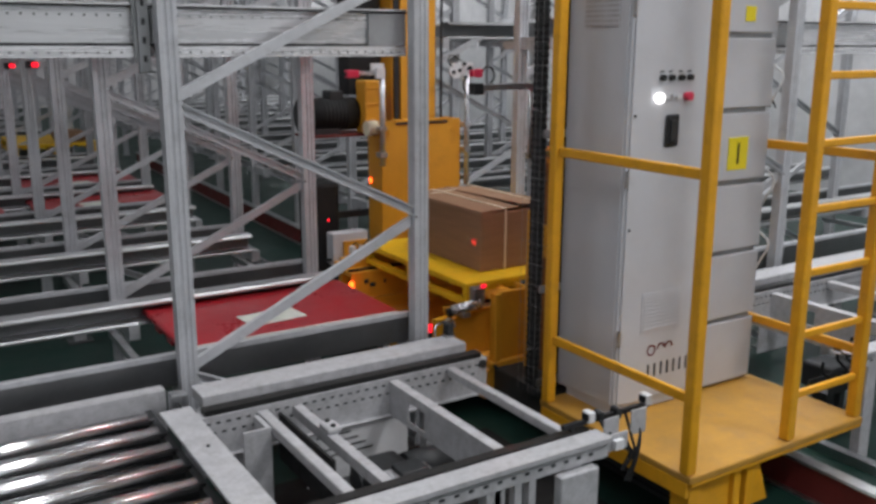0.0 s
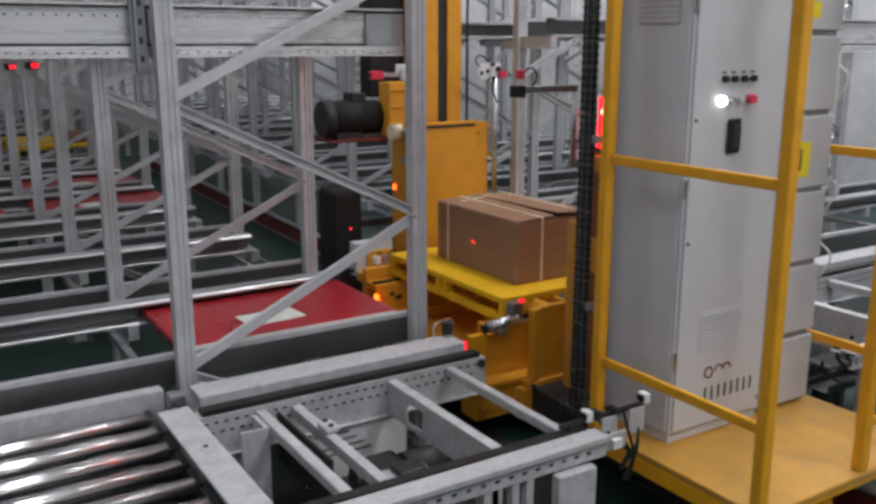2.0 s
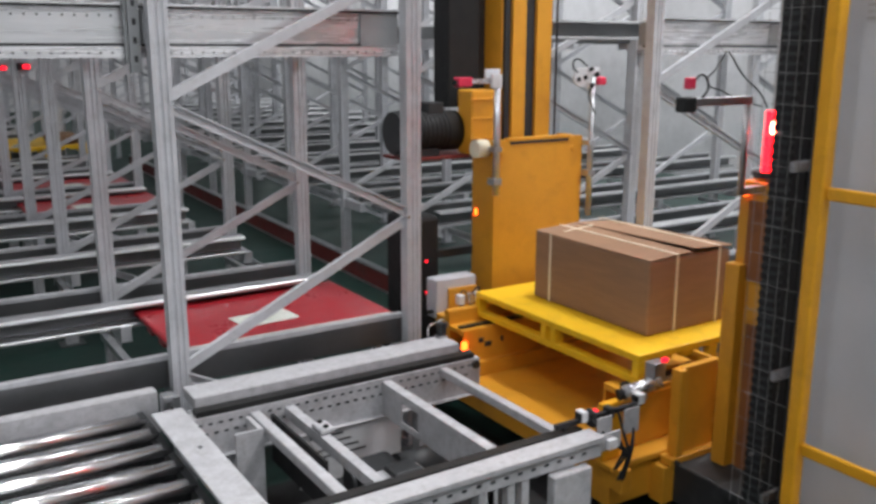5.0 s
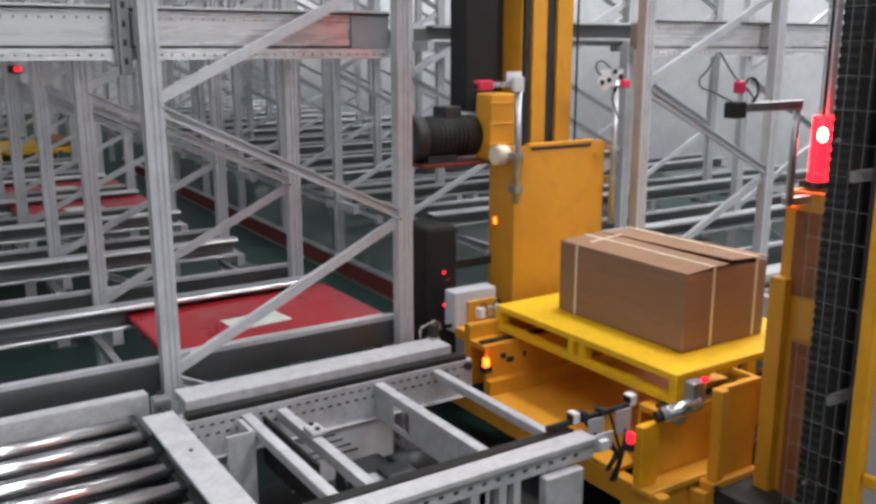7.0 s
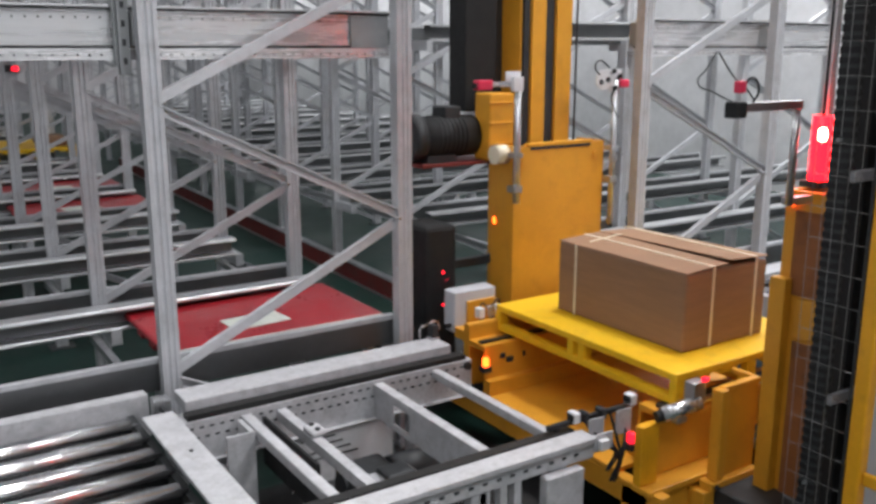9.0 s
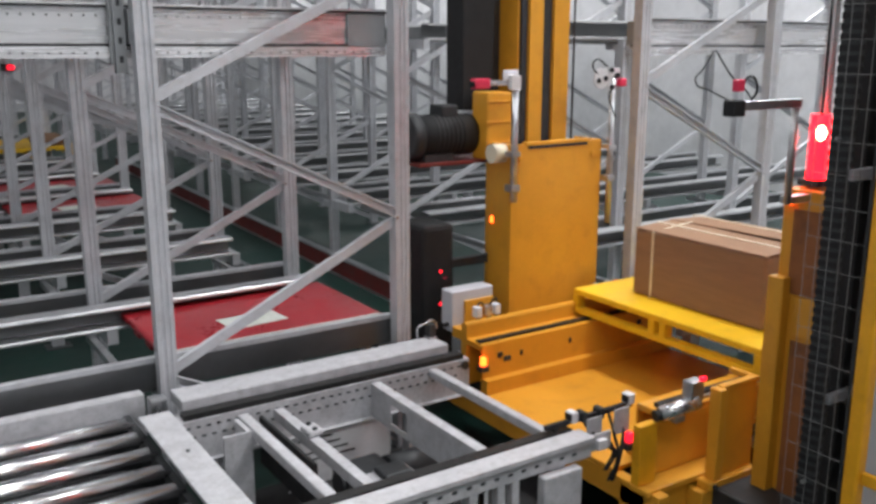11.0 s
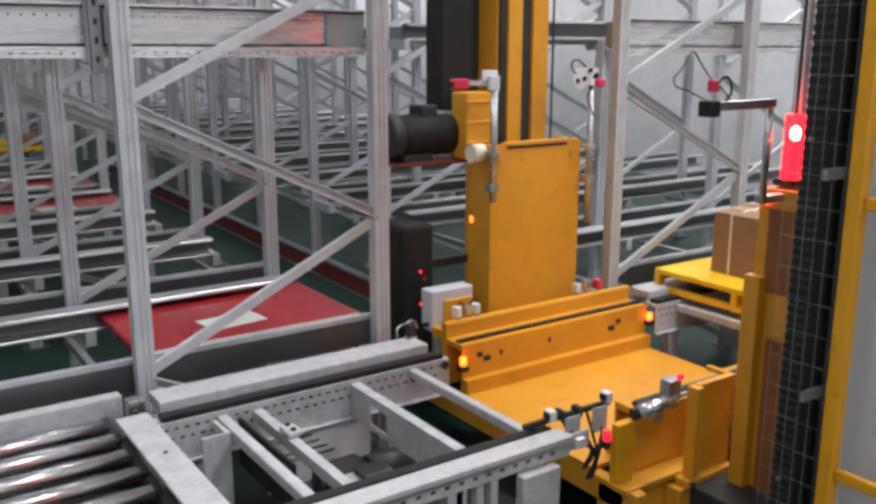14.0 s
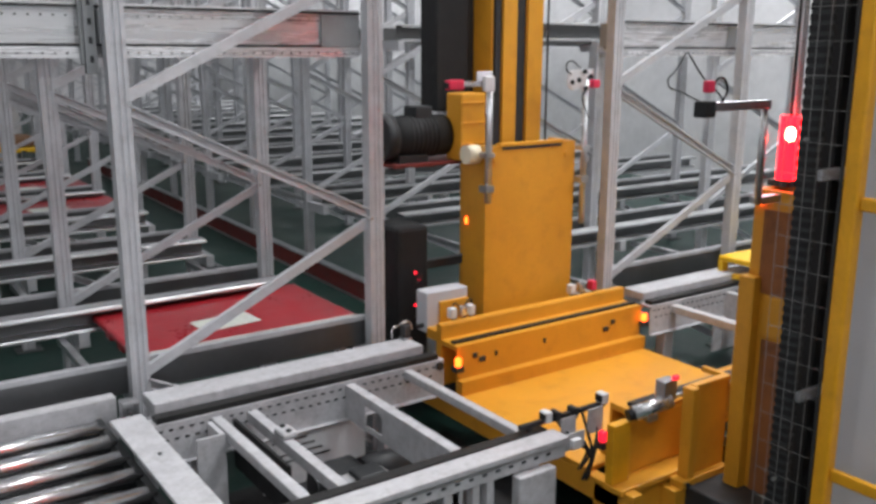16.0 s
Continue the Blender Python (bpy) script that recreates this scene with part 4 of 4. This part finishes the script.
def ball(at, r, h):
    bm = bmesh.new()
    bmesh.ops.create_uvsphere(bm, u_segments=16, v_segments=10, radius=1.0)
    bmesh.ops.transform(bm, matrix=Matrix.Translation(at) @ Matrix.Diagonal((r, r, h, 1)), verts=bm.verts)
    return bm


# beacon and sensor arm on the near panel
beacon = part("beacon_foot", boxes([(3.29, 3.40, 2.25, 2.35, 1.642, 1.67)], 0.004), DARK, near_panel)
smooth(part("beacon_tube", rod(bmesh.new(), (3.345, 2.30, 1.67), (3.345, 2.30, 1.94), 0.04, 16), REDGLASS, beacon, "glowing red signal beacon"))
smooth(part("beacon_bulb", ball((3.319, 2.277, 1.865), 0.021, 0.032), HOT, beacon, "dazzling beacon bulb"))
part("guide_strip", boxes([(3.43, 3.465, 2.335, 2.37, 1.60, 2.7)], 0.003), WHITE, near_panel, "white vertical guide strip")
part("hanging_cable", rod(bmesh.new(), (3.345, 2.30, 1.94), (3.34, 2.30, 6.8), 0.006, 6), BLACK, near_panel)
arm_tube = smooth(part("sensor_tube", rod(bmesh.new(), (3.05, 2.22, 1.60), (3.05, 2.22, 2.0), 0.015, 12), GALV, near_panel, "galvanised sensor tube"))
part("tube_clamp", boxes([(3.04, 3.24, 2.21, 2.25, 1.60, 1.63)]), GALV, arm_tube)
part("sensor_arm", boxes([(2.69, 3.05, 2.19, 2.225, 1.985, 2.02)], 0.005), GALV, near_panel)
part("sensor_head", boxes([(2.635, 2.70, 2.18, 2.235, 1.965, 2.025)], 0.006), BLACK, near_panel, "black photo sensor")
part("sensor_head", boxes([(2.66, 2.70, 2.19, 2.22, 2.055, 2.10)], 0.006), REDREFL, near_panel, "red reflector")
cable([(2.68, 2.2, 2.06), (2.74, 2.2, 2.11), (2.78, 2.2, 2.06), (2.75, 2.2, 2.02)], 0.005, near_panel)

# cage platform with control cabinet
platform = part("platform", boxes([(2.765, 4.03, 0.66, 1.71, 0.346, 0.38)], 0.006), PLATE, crane, "worn dusty yellow service platform")
part("platform_skirt", boxes([(2.765, 2.785, 0.68, 1.70, 0.27, 0.345), (2.786, 4.03, 0.665, 0.685, 0.325, 0.345)], 0.004), CAGE, platform)
for x0, x1 in ((2.80, 2.875), (3.10, 3.15), (3.19, 3.24)):
    part("platform_leg", boxes([(x0, x1, 0.69, 0.80, 0.10, 0.345)], 0.006), CAGE, platform)
part("support_web", box(bmesh.new(), 2.876, 3.099, 0.715, 0.727, 0.10, 0.345), CAGE, platform)
part("support_gusset", prism(bmesh.new(), [(0, 0.345), (0.03, 0.345), (0.12, 0.10), (0, 0.10)], (3.241, 0.70, 0), (3.241, 0.715, 0), (1, 0, 0), (0, 0, 1)), CAGE, platform)
part("cross_beam", boxes([(3.10, 3.90, 1.1, 1.2, 0.305, 0.345)], 0.006), CAGE, platform)
for x, y in ((2.785, 1.665), (2.79, 0.70), (3.47, 0.70), (4.0, 0.70), (4.0, 1.74)):
    part("cage_post", box(bmesh.new(), x - 0.028, x + 0.028, y - 0.028, y + 0.028, 0.381, 3.2, 0.01), CAGE, platform)
for z in (0.73, 1.71, 2.7):
    part("cage_rail", box(bmesh.new(), 2.775, 2.80, 0.729, 1.636, z - 0.024, z + 0.024, 0.007), CAGE, platform)
    part("cage_rail", box(bmesh.new(), 3.987, 4.013, 0.729, 1.711, z - 0.024, z + 0.024, 0.007), CAGE, platform)
for i in range(9):
    z = 0.60 + i * 0.30
    part("ladder_rung", box(bmesh.new(), 3.499, 3.971, 0.687, 0.713, z - 0.018, z + 0.018, 0.007), CAGE, platform)

cabinet = part("control_cabinet", boxes([(2.93, 3.565, 1.33, 1.77, 0.42, 2.62)], 0.005), CABINET, crane, "tall light grey steel control cabinet")
part("plinth", boxes([(2.94, 3.555, 1.34, 1.70, 0.381, 0.419)]), CABINET, cabinet)
door = part("door", boxes([(2.945, 3.55, 1.318, 1.3295, 0.44, 2.60)], 0.004), CABINET, cabinet)
part("side_sheet", boxes([(2.921, 2.929, 1.345, 1.755, 0.44, 2.60)], 0.003), CABINET, cabinet)
vent = part("side_vent", boxes([(2.916, 2.9205, 1.40, 1.64, 2.31, 2.50)]), FRAME, cabinet, "grey filter grille")
for i in range(8):
    part("slat", box(bmesh.new(), 2.912, 2.916, 1.40, 1.64, 2.32 + i * 0.023, 2.332 + i * 0.023), CABINET, vent)
for x in (3.125, 3.185, 3.25, 3.31):
    smooth(part("button", rod(bmesh.new(), (x, 1.295, 2.075), (x, 1.3175, 2.075), 0.015, 14), BLACK, door, "black push button"))
    part("button_label", box(bmesh.new(), x - 0.014, x + 0.014, 1.3155, 1.3178, 2.10, 2.108), DARK, door)
smooth(part("white_lamp", rod(bmesh.new(), (3.11, 1.295, 1.98), (3.11, 1.3175, 1.98), 0.022, 16), LAMPWHITE, door, "bright white indicator lamp"))
for x, m, lab in ((3.175, CHROME, "metal key switch"), (3.235, WHITE, "white indicator")):
    smooth(part("switch", rod(bmesh.new(), (x, 1.295, 1.985), (x, 1.3175, 1.985), 0.014, 14), m, door, lab))
smooth(part("stop_button", rod(bmesh.new(), (3.30, 1.285, 1.985), (3.30, 1.3175, 1.985), 0.021, 16), REDREFL, door, "red stop button"))
part("door_handle", boxes([(3.165, 3.25, 1.30, 1.3175, 1.745, 1.90)], 0.012), BLACK, door, "black recessed door handle")
part("handle_grip", boxes([(3.185, 3.23, 1.292, 1.30, 1.77, 1.875)], 0.008), DARK, door)
part("louvre_plate", boxes([(3.08, 3.37, 1.3145, 1.3175, 0.80, 1.01)], 0.001), CABINET, door)
for i in range(9):
    part("louvre", box(bmesh.new(), 3.095, 3.355, 1.311, 1.3145, 0.815 + i * 0.021, 0.826 + i * 0.021), CABINET, door)
for i in range(8):
    part("lower_slot", box(bmesh.new(), 3.145 + i * 0.046, 3.157 + i * 0.046, 1.3155, 1.3178, 0.555, 0.625), DARK, door)
# plain emblem: a ring and two arches
bm = bmesh.new()
for cx, full in ((3.165, 24), (3.235, 12), (3.29, 12)):
    prev = None
    for i in range(full + 1):
        a = 2 * math.pi * i / 24
        p = Vector((cx + 0.026 * math.cos(a), 1.3165, 0.70 + 0.026 * math.sin(a)))
        if prev is not None:
            bar(bm, prev, p, 0.003, 0.009, 0, (p - Vector((cx, 1.3165, 0.70))).normalized())
        prev = p
part("emblem", bm, REDPAINT, door, "plain dark red ring and arches emblem")
for x, z in ((2.965, 1.9), (2.965, 1.35), (3.53, 2.5), (3.53, 0.5)):
    part("screw", rod(bmesh.new(), (x, 1.312, z), (x, 1.3175, z), 0.007, 8), DARK, door)
for z in (0.8, 1.6, 2.4):
    part("hinge", boxes([(2.933, 2.944, 1.312, 1.33, z - 0.04, z + 0.04)]), GALV, cabinet)

# body coloured darker than the units to paint shadow bands between them
drives = part("drive_cabinet", boxes([(3.59, 3.96, 1.36, 1.68, 0.385, 2.62)], 0.004), DULL_RAIL, crane, "cabinet of pale stacked drive units, body darkened for shadow bands")
for i in range(6):
    z0 = 0.40 + i * 0.378
    part("drive_unit", boxes([(3.585, 3.975, 1.340, 1.3595, z0, z0 + 0.350)], 0.006), CABINET, drives)
part("warning_sticker", box(bmesh.new(), 3.715, 3.79, 1.336, 1.3395, 2.345, 2.42), YELLOW_STICKER, drives, "yellow warning sticker")
lab = part("warning_sticker", box(bmesh.new(), 3.66, 3.81, 1.336, 1.3395, 1.59, 1.76), YELLOW_STICKER, drives, "yellow warning sticker with a dark bar")
part("sticker_bar", box(bmesh.new(), 3.728, 3.742, 1.334, 1.336, 1.62, 1.73), BLACK, lab)
for z in (2.1, 1.55, 1.2):
    part("connector", boxes([(3.976, 4.0, 1.38, 1.44, z, z + 0.07)], 0.004), DARK, drives)
    cable([(3.99, 1.36, z + 0.03), (4.0, 1.30, z - 0.03), (3.975, 1.32, z - 0.12), (3.985, 1.37, z - 0.2)], 0.006, drives, "cable", WHITE)

# ---------------- load ----------------
PX, PY = 3.40, 3.25


def steel_pallet():
    t = thing("pallet", (PX, PY, 0.652), "bright yellow pallet with open sides and a flat deck", "pallet", "yellow pallets")
    part("deck", boxes([(2.87, 3.93, 2.58, 3.92, 0.762, 0.80)], 0.006), PALLET, t)
    for y in (2.58, 3.19, 3.27, 3.88):
        for x in (2.87, 3.36, 3.87):
            part("block", box(bmesh.new(), x, x + 0.06, y, y + 0.04, 0.687, 0.7615), PALLET, t)
    for x in (2.87, 3.36, 3.87):
        part("bottom_board", boxes([(x, x + 0.06, 2.58, 3.92, 0.652, 0.6865)], 0.003), PALLET, t)
    for x in (2.98, 3.17, 3.48, 3.67):
        part("under_slat", box(bmesh.new(), x, x + 0.12, 2.585, 3.915, 0.74, 0.7615), PALLET, t)
    return t


pallet = steel_pallet()
stored = copy_thing(pallet, pose(1.93, FIRST + 6 * BAY + 0.65, 0.772))
solid("sack", boxes([(1.95, 2.35, FIRST + 6 * BAY + 0.05, FIRST + 6 * BAY + 0.55, 0.92, 1.06)], 0.06), CARD, (2.15, FIRST + 6 * BAY + 0.3, 0.92), "low tan sack lying on a yellow pallet", "sack")

bm = boxes([(3.10, 3.69, 2.76, 3.66, 0.80, 1.185)], 0.014)
carton = solid("carton", bm, CARD, (3.4, 3.2, 0.80), "brown cardboard carton bound with cream straps on the pallet", "carton")
bm = bmesh.new()
box(bm, 3.10, 3.392, 2.76, 3.66, 1.186, 1.192, 0.002)
bmesh.ops.transform(bm, matrix=Matrix.Translation((3.10, 0, 1.186)) @ Matrix.Rotation(radians(-3.0), 4, "Y") @ Matrix.Translation((-3.10, 0, -1.186)), verts=bm.verts)
part("flap", bm, CARD, carton)
bm = bmesh.new()
box(bm, 3.398, 3.69, 2.755, 3.66, 1.186, 1.192, 0.002)
bmesh.ops.transform(bm, matrix=Matrix.Translation((3.69, 0, 1.186)) @ Matrix.Rotation(radians(3.0), 4, "Y") @ Matrix.Translation((0, 3.66, 0)) @ Matrix.Rotation(radians(-1.0), 4, "X") @ Matrix.Translation((0, -3.66, 0)) @ Matrix.Translation((-3.69, 0, -1.184)), verts=bm.verts)
part("flap", bm, CARD, carton, "slightly lifted top flap")
w = 0.007
bm = bmesh.new()
for p, q in (((3.098, 3.52, 0.801), (3.098, 3.52, 1.188)), ((3.098, 3.52, 1.188), (3.396, 3.52, 1.211)), ((3.396, 3.52, 1.211), (3.692, 3.52, 1.19)), ((3.692, 3.52, 1.19), (3.692, 3.52, 0.801))):
    bar(bm, p, q, 2 * w, 0.003, 0, (0, 0, 1) if abs(p[2] - q[2]) < 0.1 else (1, 0, 0))
part("strap", bm, STRAP, carton, "cream plastic strap")
for x, z in ((3.29, 1.203), (3.60, 1.214)):
    bm = bmesh.new()
    for p, q in (((x, 2.757, 0.801), (x, 2.757, z)), ((x, 2.757, z), (x, 3.663, z)), ((x, 3.663, z), (x, 3.663, 0.801))):
        bar(bm, p, q, 2 * w, 0.003, 0, (0, 0, 1) if abs(p[2] - q[2]) < 0.1 else (0, 1, 0))
    part("strap", bm, STRAP, carton, "cream plastic strap")


def motions():
    travel = [(0, 1.80), (0.5, 1.79), (1, 1.69), (1.5, 1.57), (2, 1.415), (2.5, 1.235), (3, 1.04), (3.5, 0.85), (4, 0.65), (4.5, 0.455), (5, 0.285), (5.5, 0.15), (6, 0.055), (6.5, 0.015), (7, 0.0), (9, 0.0), (16, 0.0)]
    walk(crane, [(s, pose(3.12, 2.9 + d, 0.07)) for s, d in travel])
    shift = [(9.0, 0), (9.4, 0.09), (10, 0.27), (11, 0.60), (11.5, 0.765), (12, 0.92), (12.5, 1.065), (13, 1.20), (13.5, 1.345), (14, 1.49), (14.5, 1.65), (15, 1.82), (15.5, 2.01), (16, 2.20)]
    for ob, (x, y, z) in ((pallet, (PX, PY, 0.652)), (carton, (3.4, 3.2, 0.80))):
        walk(ob, [(s, pose(x, y + d, z)) for s, d in travel if s < 9] + [(s, pose(x + d, y, z)) for s, d in shift])


motions()
